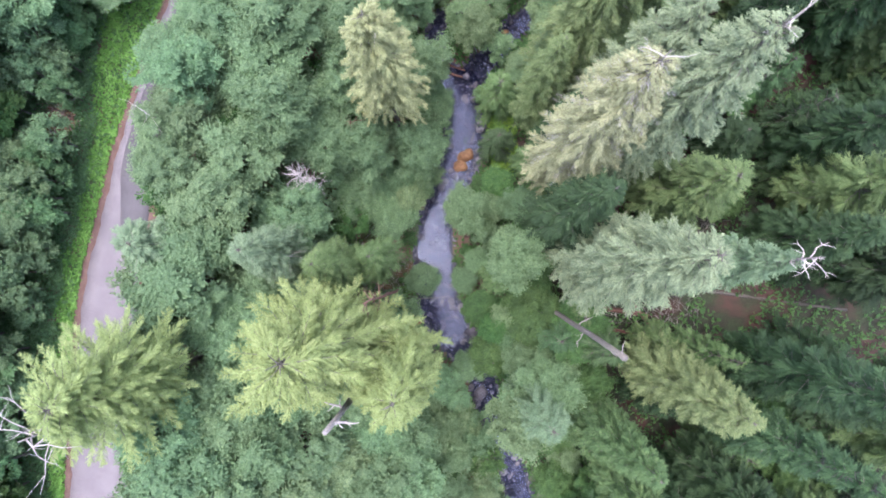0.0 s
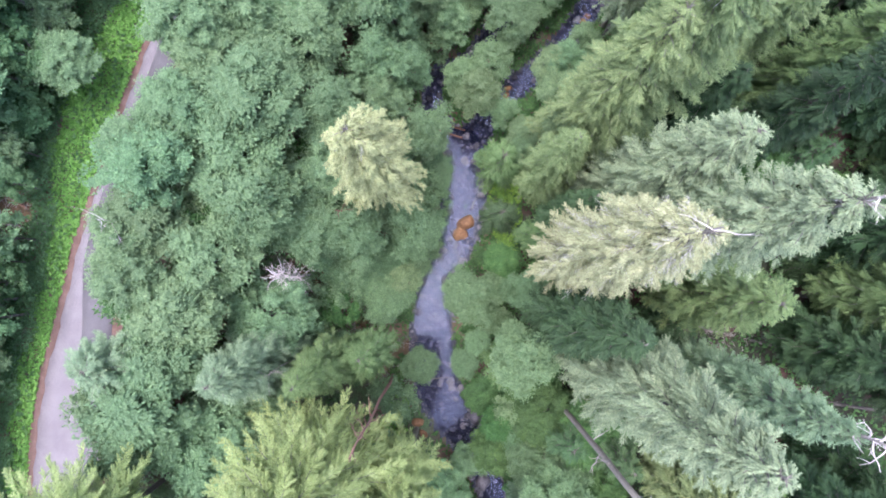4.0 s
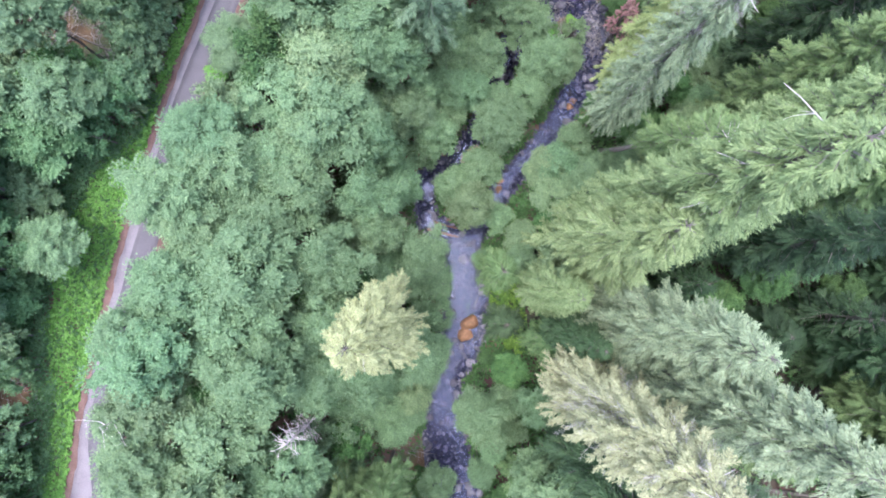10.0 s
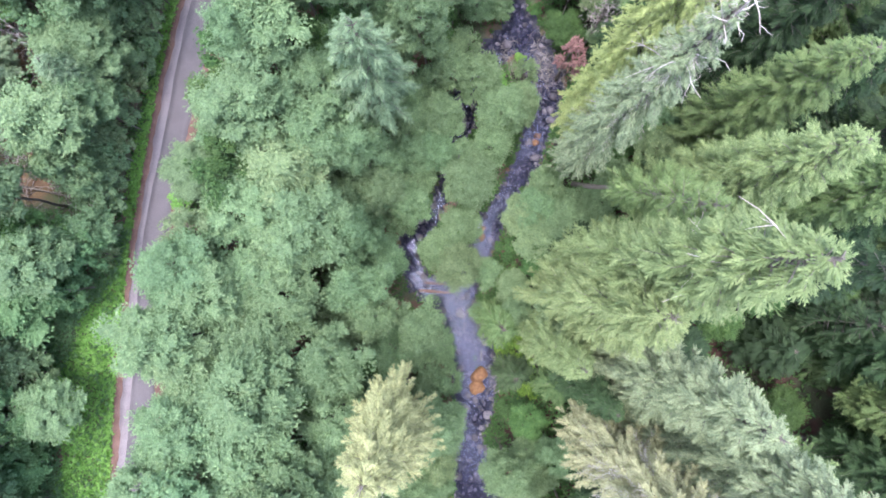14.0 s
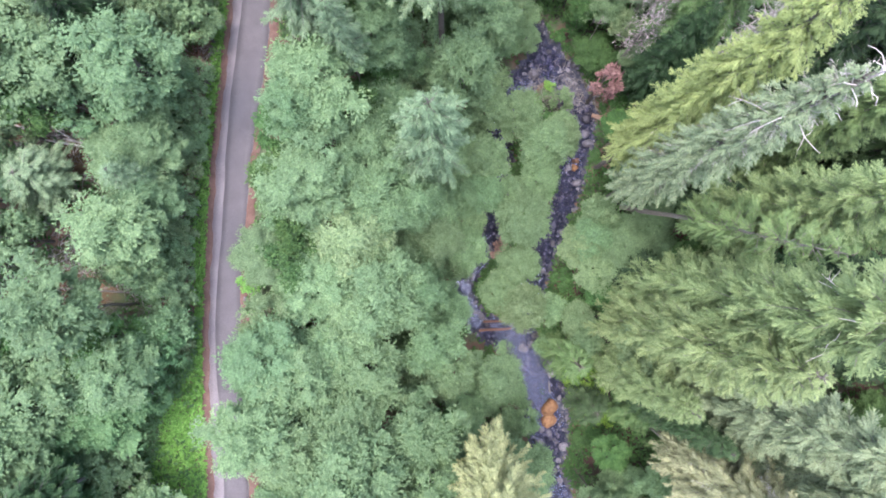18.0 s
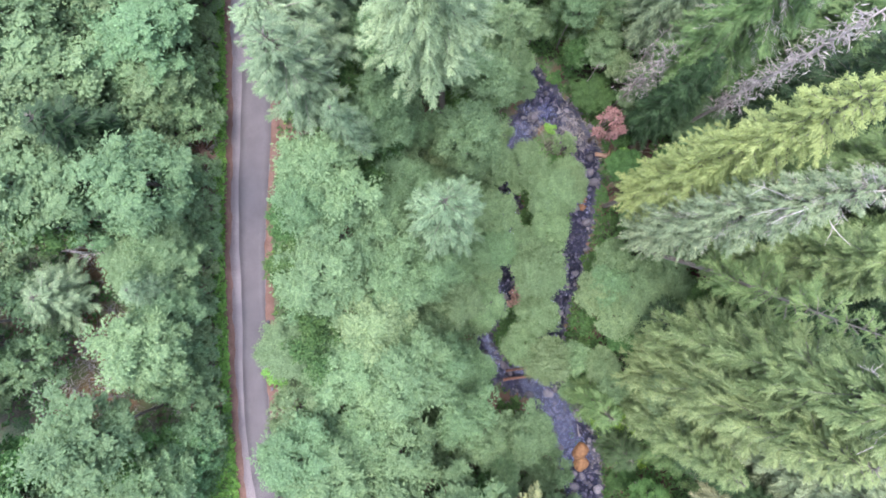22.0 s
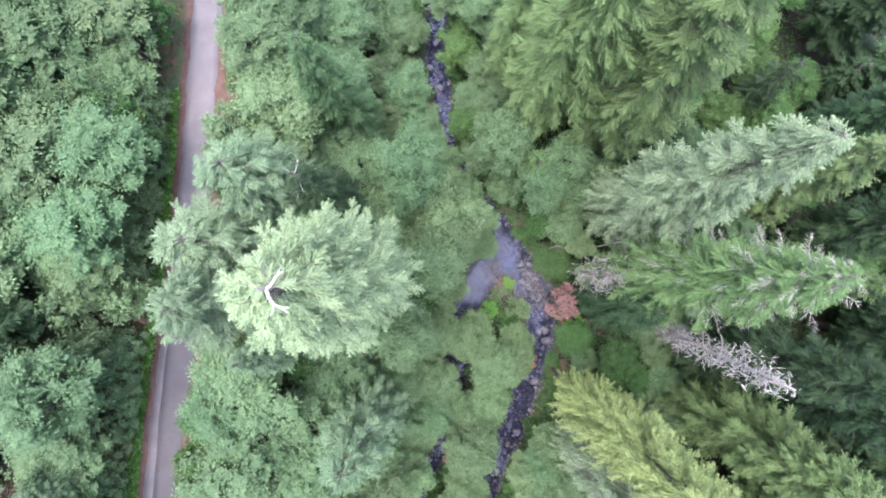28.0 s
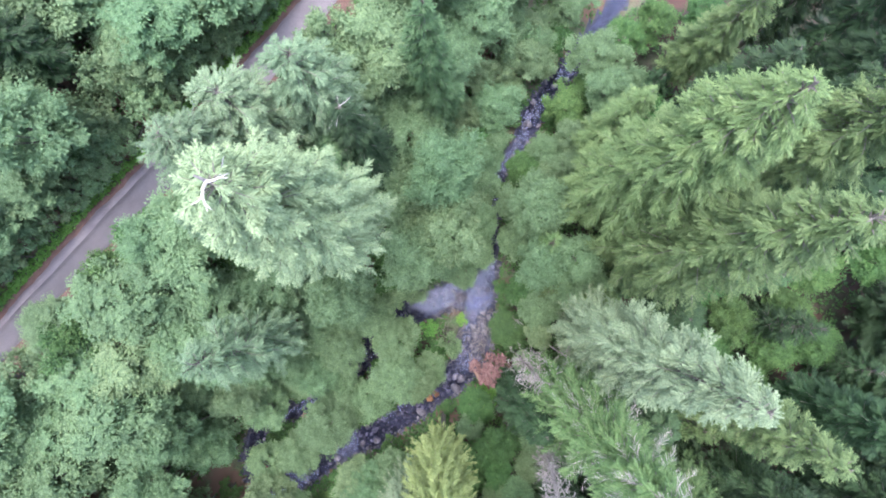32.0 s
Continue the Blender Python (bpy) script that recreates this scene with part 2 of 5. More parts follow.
def tube(bag, pts, radii, sides=5, cap=True):
    pts = np.asarray(pts, float)
    d = unit(np.gradient(pts, axis=0))
    side = np.cross(d, [0.31, 0.17, 0.93])
    side = np.where(np.linalg.norm(side, axis=-1, keepdims=True) < 0.2, np.cross(d, [1.0, 0, 0]), side)
    side = unit(side)
    up = np.cross(d, side)
    a = np.arange(sides) * 2 * math.pi / sides
    r = np.asarray(radii, float)[:, None, None]
    ring = pts[:, None] + r * (np.cos(a)[None, :, None] * side[:, None] + np.sin(a)[None, :, None] * up[:, None])
    f = [(i * sides + j, i * sides + (j + 1) % sides, (i + 1) * sides + (j + 1) % sides, (i + 1) * sides + j) for i in range(len(pts) - 1) for j in range(sides)]
    if cap:
        f += [tuple(range((len(pts) - 1) * sides, len(pts) * sides)), tuple(range(sides - 1, -1, -1))]
    bag.add(ring, f)


def ball(rng, r, flat=1.0, rough=0.22):
    """A worn stone of about 80 faces."""
    bm = bmesh.new()
    bmesh.ops.create_icosphere(bm, subdivisions=2, radius=1.0)
    off = Vector((rng.uniform(0, 90), rng.uniform(0, 90), 0))
    for v in bm.verts:
        k = 1 + rough * noise.noise(v.co * 1.1 + off) * 2 + rough * 0.5 * noise.noise(v.co * 2.7 + off)
        v.co = Vector((v.co.x * r * k, v.co.y * r * k * 0.8, v.co.z * r * k * flat))
    verts, faces = [v.co[:] for v in bm.verts], [[v.index for v in f.verts] for f in bm.faces]
    bm.free()
    return verts, faces


# ---- the lie of the land ----
LEFT_CHANNEL = np.array([(30, -140), (18, -60), (12, -38), (8, -25.7), (6, -19.4), (1, -13), (-2, -6.5), (-3, 4.3), (-2, 13), (1.2, 18), (2.7, 22.5), (3.3, 29), (3.6, 34), (3, 37), (-2.3, 42), (-3, 45),
                         (-2.1, 49.8), (2.6, 52.3), (6, 55), (9.5, 60), (12.5, 66), (15, 72), (19, 76), (24, 79.7), (29.5, 83), (29, 90), (27.8, 95), (26.7, 105), (28.5, 111), (30, 118), (33, 126), (40, 145), (70, 230)], float)
RIGHT_CHANNEL = np.array([(3, 37), (6.5, 41.5), (10.5, 45.3), (12.5, 48), (18, 52.2), (23.4, 58.6), (28.4, 65.3), (31, 70), (30.7, 76), (29.5, 83)], float)
ROAD_LEFT = np.array([(-52, -200), (-54, -60), (-53.6, -8), (-52.8, 0), (-51.1, 7.4), (-49.1, 18), (-46.3, 27.7), (-42.9, 39), (-37.8, 53.6), (-34.6, 61.5), (-27.1, 78), (-19.7, 92), (-15.6, 100), (-9, 114), (-5.5, 122), (12, 160), (60, 260)], float)
ROAD_RIGHT = np.array([(-46, -200), (-46, -60), (-44.9, -8), (-44.5, 0), (-43.9, 7.4), (-43.3, 18), (-41.2, 27.7), (-38.0, 39), (-33.0, 53.6), (-29.9, 61.5), (-21.9, 77.5), (-13.9, 91), (-10.2, 99), (-4.2, 114), (-0.7, 122), (17, 160), (66, 260)], float)
ROAD_Z = 21.0
# bare ground with dead wood and rusty litter: x, y, radius
GAPS = ((-39.6, 63.2, 2.2), (-23.6, 92.8, 2.2), (-37.5, 85.5, 2.5), (-51, 72, 3.5), (-21, 13.4, 2.2), (-14.5, 6.5, 2.4), (-43, 75, 5.0), (-47, 70, 6.5), (-47.0, 93.4, 4.5), (-42.0, 86.1, 3.5), (-57, 22, 3.2), (-10, -1.5, 3.5), (27, -5, 4.0), (36, -4, 4.0), (20, 8, 3.5), (40, 7, 4), (31.5, 71.5, 4), (37, 66, 4), (28.2, 75.5, 5))
# gravel and sand bars: x, y, half sizes, height
BARS = ((31.4, 75.0, 2.6, 6.5, 0.18), (5.3, 21.8, 1.5, 3.6, 0.12), (6.0, 31.0, 1.1, 3.8, 0.22), (4.6, -12.5, 2.6, 2.0, 0.25), (-4.8, -11.5, 1.6, 3.2, 0.2), (1.5, 53.0, 2.4, 1.6, 0.1), (26, 80.6, 2.6, 1.4, 0.1))


def along(line, y):
    return np.interp(y, line[:, 1], line[:, 0])


def width_at(y):
    """Half the width of the water."""
    return np.interp(y, [-60, -20, -8, 5, 13, 18, 22, 30, 35, 38, 44, 52, 60, 72, 80, 90, 104, 112, 118, 130], [2.2, 2.5, 3.9, 3.6, 2.6, 3.2, 4.0, 4.2, 3.4, 3.0, 2.2, 2.2, 2.2, 3.0, 2.9, 1.4, 1.2, 1.4, 2.4, 1.6])


def to_line(x, y, line):
    d = np.full(np.shape(x), 1e9)
    for (ax, ay), (bx, by) in zip(line[:-1], line[1:]):
        k = np.clip(((x - ax) * (bx - ax) + (y - ay) * (by - ay)) / ((bx - ax) ** 2 + (by - ay) ** 2), 0, 1)
        d = np.minimum(d, np.hypot(x - ax - k * (bx - ax), y - ay - k * (by - ay)))
    return d


def bank(x, y):
    """Metres from the water's edge; negative in the stream."""
    return np.minimum(to_line(x, y, LEFT_CHANNEL) - width_at(y) * np.where((y > 39) & (y < 79), 0.8, 1.0), to_line(x, y, RIGHT_CHANNEL) - width_at(y))


def rolling(x, y):
    return 0.5 * np.sin(x * 0.31 + 1.3 * np.sin(y * 0.17)) * np.cos(y * 0.27 + 0.8 * np.sin(x * 0.13)) + 0.18 * np.sin(x * 1.1 + y * 0.7) * np.sin(y * 1.3 - x * 0.4)


def ground_z(x, y):
    x, y = np.asarray(x, float), np.asarray(y, float)
    le, re = along(ROAD_LEFT, y), along(ROAD_RIGHT, y)
    xl = along(LEFT_CHANNEL, y)
    xr = np.where((y > 37) & (y < 83), along(RIGHT_CHANNEL, y), xl)
    b = bank(x, y)
    u = np.clip((x - re - 1.8) / np.maximum(xl - 5.5 - re - 1.8, 1), 0, 1)
    slope = ROAD_Z * (1 - (0.45 * u + 0.55 * u * u * (3 - 2 * u))) + 0.8 * np.clip(u * 3, 0, 1)
    v = np.maximum(0, x - xr - 5)
    right = 0.8 + 13 * (1 - np.exp(-v / 30)) + 0.05 * v
    up = np.maximum(0, le - x - 2.0)
    left = ROAD_Z - 0.35 * np.clip((le - x) / 1.5, 0, 1) + np.minimum(0.14 * up, 9)
    h = np.where(x < le, left, np.where(x < re, ROAD_Z, np.where(x < xl, slope, np.where(x > xr, right, 0.8))))
    off_road = np.clip(np.maximum(le - x - 1.0, x - re - 1.0) / 2.5, 0, 1)
    h = h + rolling(x, y) * off_road * np.clip(b / 4, 0, 1)
    k = np.clip((b + 0.7) / 1.3, 0, 1)
    h = h * k + (-0.40 + 0.15 * np.sin(x * 1.7) * np.sin(y * 1.9)) * (1 - k)
    for bx, by, rx, ry, bz in BARS:
        h = np.maximum(h, bz + 0.2 - 0.9 * ((x - bx) ** 2 / rx**2 + (y - by) ** 2 / ry**2))
    return h


def spread(a, b, step, far):
    """Even steps from a to b, then ever longer ones out to far."""
    out, s = [], step
    p = 0.0
    while p < far:
        s *= 1.35
        p += s
        out.append(p)
    return np.concatenate([a - np.array(out[::-1]), np.arange(a, b + step / 2, step), b + np.array(out)])


def sheet(name, xs, ys, zf, mats, pick=None):
    gx, gy = np.meshgrid(xs, ys)
    z = zf(gx, gy)
    me = bpy.data.meshes.new(name)
    w = len(xs)
    i = (np.arange(len(ys) - 1)[:, None] * w + np.arange(w - 1)[None]).ravel()
    f = np.stack([i, i + 1, i + w + 1, i + w], 1)
    me.from_pydata(np.stack([gx, gy, z], -1).reshape(-1, 3).tolist(), [], f.tolist())
    for m in mats:
        me.materials.append(m)
    if pick is not None:
        cx, cy = (gx[:-1, :-1] + gx[1:, 1:]).ravel() / 2, (gy[:-1, :-1] + gy[1:, 1:]).ravel() / 2
        me.polygons.foreach_set("material_index", pick(cx, cy).astype(int))
    me.polygons.foreach_set("use_smooth", [True] * len(me.polygons))
    me.update()
    return new(name, me)


# east of the stream the floor takes the colour with shade painted in
ground = tagged(sheet("ground", spread(-95, 95, 1.1, 2500), spread(-75, 165, 1.1, 2500), ground_z, [SOIL, BED, SHADEFLOOR, DUFF], lambda x, y: np.where(bank(x, y) < 0.35, 1, np.where(np.min([np.hypot(x - a, y - c) / q for a, c, q in GAPS], axis=0) < np.where(x < 0, 0.95 + 0.25 * np.sin(x * 1.3 + y) * np.sin(y * 0.9 - x * 0.4), 0), 3, np.where((x > along(LEFT_CHANNEL, y)) & (bank(x, y) > 3 + np.sin(x + y)), 2, 0)))),
                "forest floor of dark soil, moss and rusty needle litter, with conifer shade painted in", "ground", kind="structure")


def ribbon(name, a, b, ys, lift, mat, wob=0.0, thick=0.0, seed=0):
    """A strip of ground between two lines x(y)."""
    rr = np.random.RandomState(seed)
    ph = rr.uniform(0, 6, 6)
    wave = lambda y, k: wob * (np.sin(y * 0.9 + ph[k]) + 0.6 * np.sin(y * 2.3 + ph[k + 1]) + 0.4 * np.sin(y * 5.1 + ph[k + 2]))
    bag = Bag()
    xa, xb = a(ys) + wave(ys, 0), b(ys) + wave(ys, 3)
    rows = []
    for q in (0, 0.25, 0.5, 0.75, 1):
        x = xa + (xb - xa) * q
        rows.append(np.stack([x, ys, ground_z(x, ys) + lift + 0.05 * (1 - (2 * q - 1) ** 2) * (thick > 0)], 1))
    low = [rows[0] - [0.02, 0, thick + 0.02], rows[-1] - [-0.02, 0, thick + 0.02]] if thick else []
    seq = ([low[0]] if thick else []) + rows + ([low[1]] if thick else [])
    n = len(ys)
    f = [(j * n + i, (j + 1) * n + i, (j + 1) * n + i + 1, j * n + i + 1) for j in range(len(seq) - 1) for i in range(n - 1)]
    bag.add(np.concatenate(seq), f)
    return new(name, bag.mesh(name, mat, True))


ROAD_Y = np.arange(-120, 200, 0.7)
road = tagged(ribbon("road", lambda y: along(ROAD_LEFT, y), lambda y: along(ROAD_RIGHT, y), ROAD_Y, 0.06, OLDROAD, 0.04, 0.15, 1),
              "narrow worn grey asphalt forest road", "road", kind="structure")
patch_a = lambda y: along(ROAD_LEFT, y) + 1.35 + 0.25 * np.sin(y * 0.19) + 0.35 * np.clip((y - 84) / 8, 0, 1) + 2.2 * np.clip((14 - y) / 10, 0, 1)
patch = ribbon("asphalt_overlay", patch_a, lambda y: along(ROAD_RIGHT, y) - 0.12, np.arange(3, 101, 0.7), 0.112, NEWROAD, 0.03, 0.06, 2)
patch.parent = road
tagged(patch, "darker strip of newer asphalt")
tagged(ribbon("shoulder_west", lambda y: along(ROAD_LEFT, y) - 1.0, lambda y: along(ROAD_LEFT, y) + 0.18, ROAD_Y, 0.085, LITTER, 0.12, 0, 3), "reddish needle litter along the road edge", "road shoulder", kind="structure")
tagged(ribbon("shoulder_east", lambda y: along(ROAD_RIGHT, y) - 0.15, lambda y: along(ROAD_RIGHT, y) + 1.3, ROAD_Y, 0.085, LITTER, 0.16, 0, 4), "reddish needle litter along the road edge", "road shoulder", kind="structure")


def stream_sheet(name, line, y0, y1, part_width, z):
    pts = []
    for (ax, ay), (bx, by) in zip(line[:-1], line[1:]):
        k = max(2, int(math.hypot(bx - ax, by - ay) / 1.2))
        pts += [(ax + (bx - ax) * i / k, ay + (by - ay) * i / k) for i in range(k)]
    pts = np.array([p for p in pts if y0 <= p[1] <= y1])
    for _ in range(3):
        pts[1:-1] = (pts[:-2] + 2 * pts[1:-1] + pts[2:]) / 4
    d = unit(np.gradient(pts, axis=0))
    nrm = np.stack([-d[:, 1], d[:, 0]], 1)
    w = (width_at(pts[:, 1]) * part_width + 0.5)[:, None]
    rows = [np.column_stack([pts + nrm * w * q, np.full(len(pts), z)]) for q in (-1, -0.5, 0, 0.5, 1)]
    n = len(pts)
    bag = Bag().add(np.concatenate(rows), [(j * n + i, j * n + i + 1, (j + 1) * n + i + 1, (j + 1) * n + i) for j in range(4) for i in range(n - 1)])
    ob = new(name, bag.mesh(name, WATER, True))
    ob.visible_shadow = False
    return ob


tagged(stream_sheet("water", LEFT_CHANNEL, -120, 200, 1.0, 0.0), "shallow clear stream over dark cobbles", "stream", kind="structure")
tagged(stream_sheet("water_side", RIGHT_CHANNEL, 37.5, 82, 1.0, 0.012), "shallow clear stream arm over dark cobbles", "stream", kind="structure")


# ---- trees ----
def alder_parts(seed, H=15.0, R=4.6, lobes=52, leaves=76, leaf=0.34, low=0.3):
    """A broadleaf tree: trunk with limbs, and a crown of domed clumps of small leaves."""
    r = np.random.RandomState(seed)
    cz, az = H * (1 + low) / 2, H * (1 - low) / 2
    shell = int(lobes * 0.62)
    k = np.arange(shell) + 0.5
    up = 1 - 1.25 * k / shell
    d = np.column_stack([np.sqrt(1 - up**2) * np.cos(k * 2.39996), np.sqrt(1 - up**2) * np.sin(k * 2.39996), up]) + r.normal(size=(shell, 3)) * 0.12
    d = np.concatenate([d * r.uniform(0.62, 0.84, (shell, 1)), unit(r.normal(size=(lobes - shell, 3)) * [1, 1, 0.7] + [0, 0, 0.35]) * r.uniform(0.45, 0.95, (lobes - shell, 1))])
    lob = d * [R, R, az]
    lob[0] = (0, 0, az * 0.78)
    lr = R * np.concatenate([r.uniform(0.22, 0.33, shell), r.uniform(0.14, 0.26, lobes - shell)])
    bag = Bag()
    for c, q in zip(lob, lr):
        k = int(leaves * (q / (0.25 * R)) ** 2)
        o = unit(r.normal(size=(k, 3)))
        o[:, 2] = np.where(o[:, 2] < -0.25, np.abs(o[:, 2]), o[:, 2])
        p = c + [0, 0, cz] + o * q * r.uniform(0.6, 1.18, (k, 1)) * [1, 1, 0.75]
        nrm = unit(o * 0.4 + [0, 0, 0.85] + r.normal(size=(k, 3)) * 0.28)
        u = unit(o * [1, 1, 0.25] + unit(c * [1, 1, 0]) * 0.35 + r.normal(size=(k, 3)) * 0.6)
        u = unit(u - nrm * (u * nrm).sum(1, keepdims=True) * 0.8) * leaf * r.uniform(0.6, 1.4, (k, 1))
        v = unit(np.cross(nrm, u)) * np.linalg.norm(u, axis=1, keepdims=True) * 0.27
        cards(bag, p, u, v, 0.35)
        k = 15 if R > 2 else 3
        a = r.uniform(0, 6.28, k)
        u = np.column_stack([np.cos(a), np.sin(a), r.uniform(-0.35, 0.1, k)]) * (q * r.uniform(0.7, 0.92, (k, 1)))
        v = unit(np.cross([0, 0, 1.0] + r.normal(size=(k, 3)) * 0.25, u)) * (q * 0.42)
        cards(bag, c + [0, 0, cz - q * 0.05] + r.normal(size=(k, 3)) * q * 0.12, u, v, 0.35)
    wood = Bag()
    lean = r.uniform(-0.5, 0.5, 2)
    zs = np.linspace(0, H * 0.8, 7)
    axis = np.column_stack([lean[0] * (zs / H) ** 2 + 0.12 * np.sin(zs), lean[1] * (zs / H) ** 2 + 0.12 * np.cos(zs * 0.8), zs])
    axis -= axis[0] * [1, 1, 0]
    tube(wood, axis, np.interp(zs, [0, H * 0.8], [0.2, 0.04]), 6)
    for i in range(min(9, lobes)):
        c = lob[i] + [0, 0, cz]
        s = axis[min(5, max(2, int(c[2] / H * 6) - 1))]
        mid = (s + c) / 2 + [0, 0, -0.3]
        tube(wood, [s, mid, c], [0.08, 0.05, 0.02], 4)
    return wood, bag


def fronds(bag, c, u, v, fold=0.3):
    """Sprays of needles: a rib along u with three pairs of teeth, v half the spread."""
    w = unit(np.cross(u, v)) * np.linalg.norm(v, axis=-1, keepdims=True) * fold
    rib = [c + u * k for k in (0.0, 0.3, 0.6, 1.0)]
    teeth = [c + u * k + s * v * h - w * h for k, h in ((0.58, 1.0), (0.88, 0.8), (1.08, 0.42)) for s in (-1, 1)]
    verts = np.stack(rib + teeth, 1).reshape(-1, 3)
    k = np.arange(len(c))[:, None] * 10 + bag.count
    bag.f += [tuple(q) for q in np.concatenate([k + [t] for t in ([0, 1, 4], [0, 5, 1], [1, 2, 6], [1, 7, 2], [2, 3, 8], [2, 9, 3])], 0).tolist()]
    bag.v.append(verts)
    bag.count += len(verts)


def plume_parts(seed, H=40.0, R=5.6, base=0.2, blunt=2.0, gap=0.7, around=7, rise=6.0, droop=0.3, step=0.3, twig=1.0, spread=0.25, ragged=0.22):
    """A tall dense conifer with a blunt crown: trunk, whorls of drooping boughs, feathery sprays along each."""
    r = np.random.RandomState(seed)
    wood, bag = Bag(), Bag()
    zs = np.linspace(0, H, 9)
    axis = np.column_stack([0.15 * np.sin(zs * 0.21 + seed) - 0.15 * math.sin(seed), 0.15 * np.cos(zs * 0.18) - 0.15, zs])
    tube(wood, axis, np.interp(zs, [0, H], [0.011 * H + 0.06, 0.05]), 7)
    C, U, V = [], [], []
    z, turn = H * base, 0.0
    sides = r.uniform(1 - ragged, 1 + ragged, 8)
    while z < H - 0.2:
        q = (z - H * base) / (H * (1 - base))
        prof = (1 - q**blunt) ** 0.55 * min(1.0, 0.5 + q * 3.5)
        turn += 0.9
        n = around if prof > 0.3 else 5
        for i in range(n):
            a = turn + 2 * math.pi * i / n + r.uniform(-0.4, 0.4)
            L = max(0.4, R * prof * r.uniform(0.9 - ragged, 0.9 + ragged) * np.interp(a % 6.283, np.arange(9) * 0.7854, np.append(sides, sides[0])))
            e = radians(rise + 42 * q * q + r.uniform(-10, 10))
            s0 = np.array([np.interp(z, zs, axis[:, 0]), np.interp(z, zs, axis[:, 1]), z + r.uniform(-gap / 2, gap / 2)])
            hd, sd = np.array([math.cos(a), math.sin(a), 0]), np.array([-math.sin(a), math.cos(a), 0])
            bend = r.uniform(-0.12, 0.12)
            k = max(3, int(L / step))
            t = 0.12 + 0.88 * (np.arange(k) + 0.7) / k
            P = s0 + hd * (L * t)[:, None] * math.cos(e) + sd * (bend * L * t * t)[:, None] + np.array([0, 0, 1]) * (L * t * math.sin(e) - droop * L * t * t)[:, None]
            tube(wood, [s0 - hd * 0.05, P[k // 2], P[-1]], [0.05 + 0.008 * L, 0.04, 0.012], 3, False)
            w = twig * (0.35 + 0.75 * np.sin(np.clip(t, 0, 1) * math.pi * 0.85 + 0.2)) * min(1.0, 0.45 + L / 5)
            for sgn in (-1, 1):
                ang = r.uniform(0.25, 0.9, k)
                u = hd * np.cos(ang)[:, None] + sd * sgn * np.sin(ang)[:, None] + np.array([0, 0, 1]) * r.uniform(-0.7, 0.15, k)[:, None]
                u = unit(u) * (w * r.uniform(0.6, 1.35, k))[:, None]
                nn = unit(np.array([0, 0, 1]) + r.normal(size=(k, 3)) * 0.45)
                C.append(P), U.append(u), V.append(unit(np.cross(nn, u)) * np.linalg.norm(u, axis=1, keepdims=True) * spread)
            u = unit(hd + np.array([0, 0, -0.25]) + r.normal(size=(2, 3)) * 0.2) * (w[-2:] * 1.1)[:, None]
            C.append(P[-2:]), U.append(u), V.append(unit(np.cross(np.array([0, 0, 1.0]) + r.normal(size=(2, 3)) * 0.3, u)) * np.linalg.norm(u, axis=1, keepdims=True) * spread)
        z += gap * r.uniform(0.8, 1.2) * (1 if prof > 0.35 else 0.7)
    fronds(bag, np.concatenate(C), np.concatenate(U), np.concatenate(V))
    return wood, bag


PROTO = {}


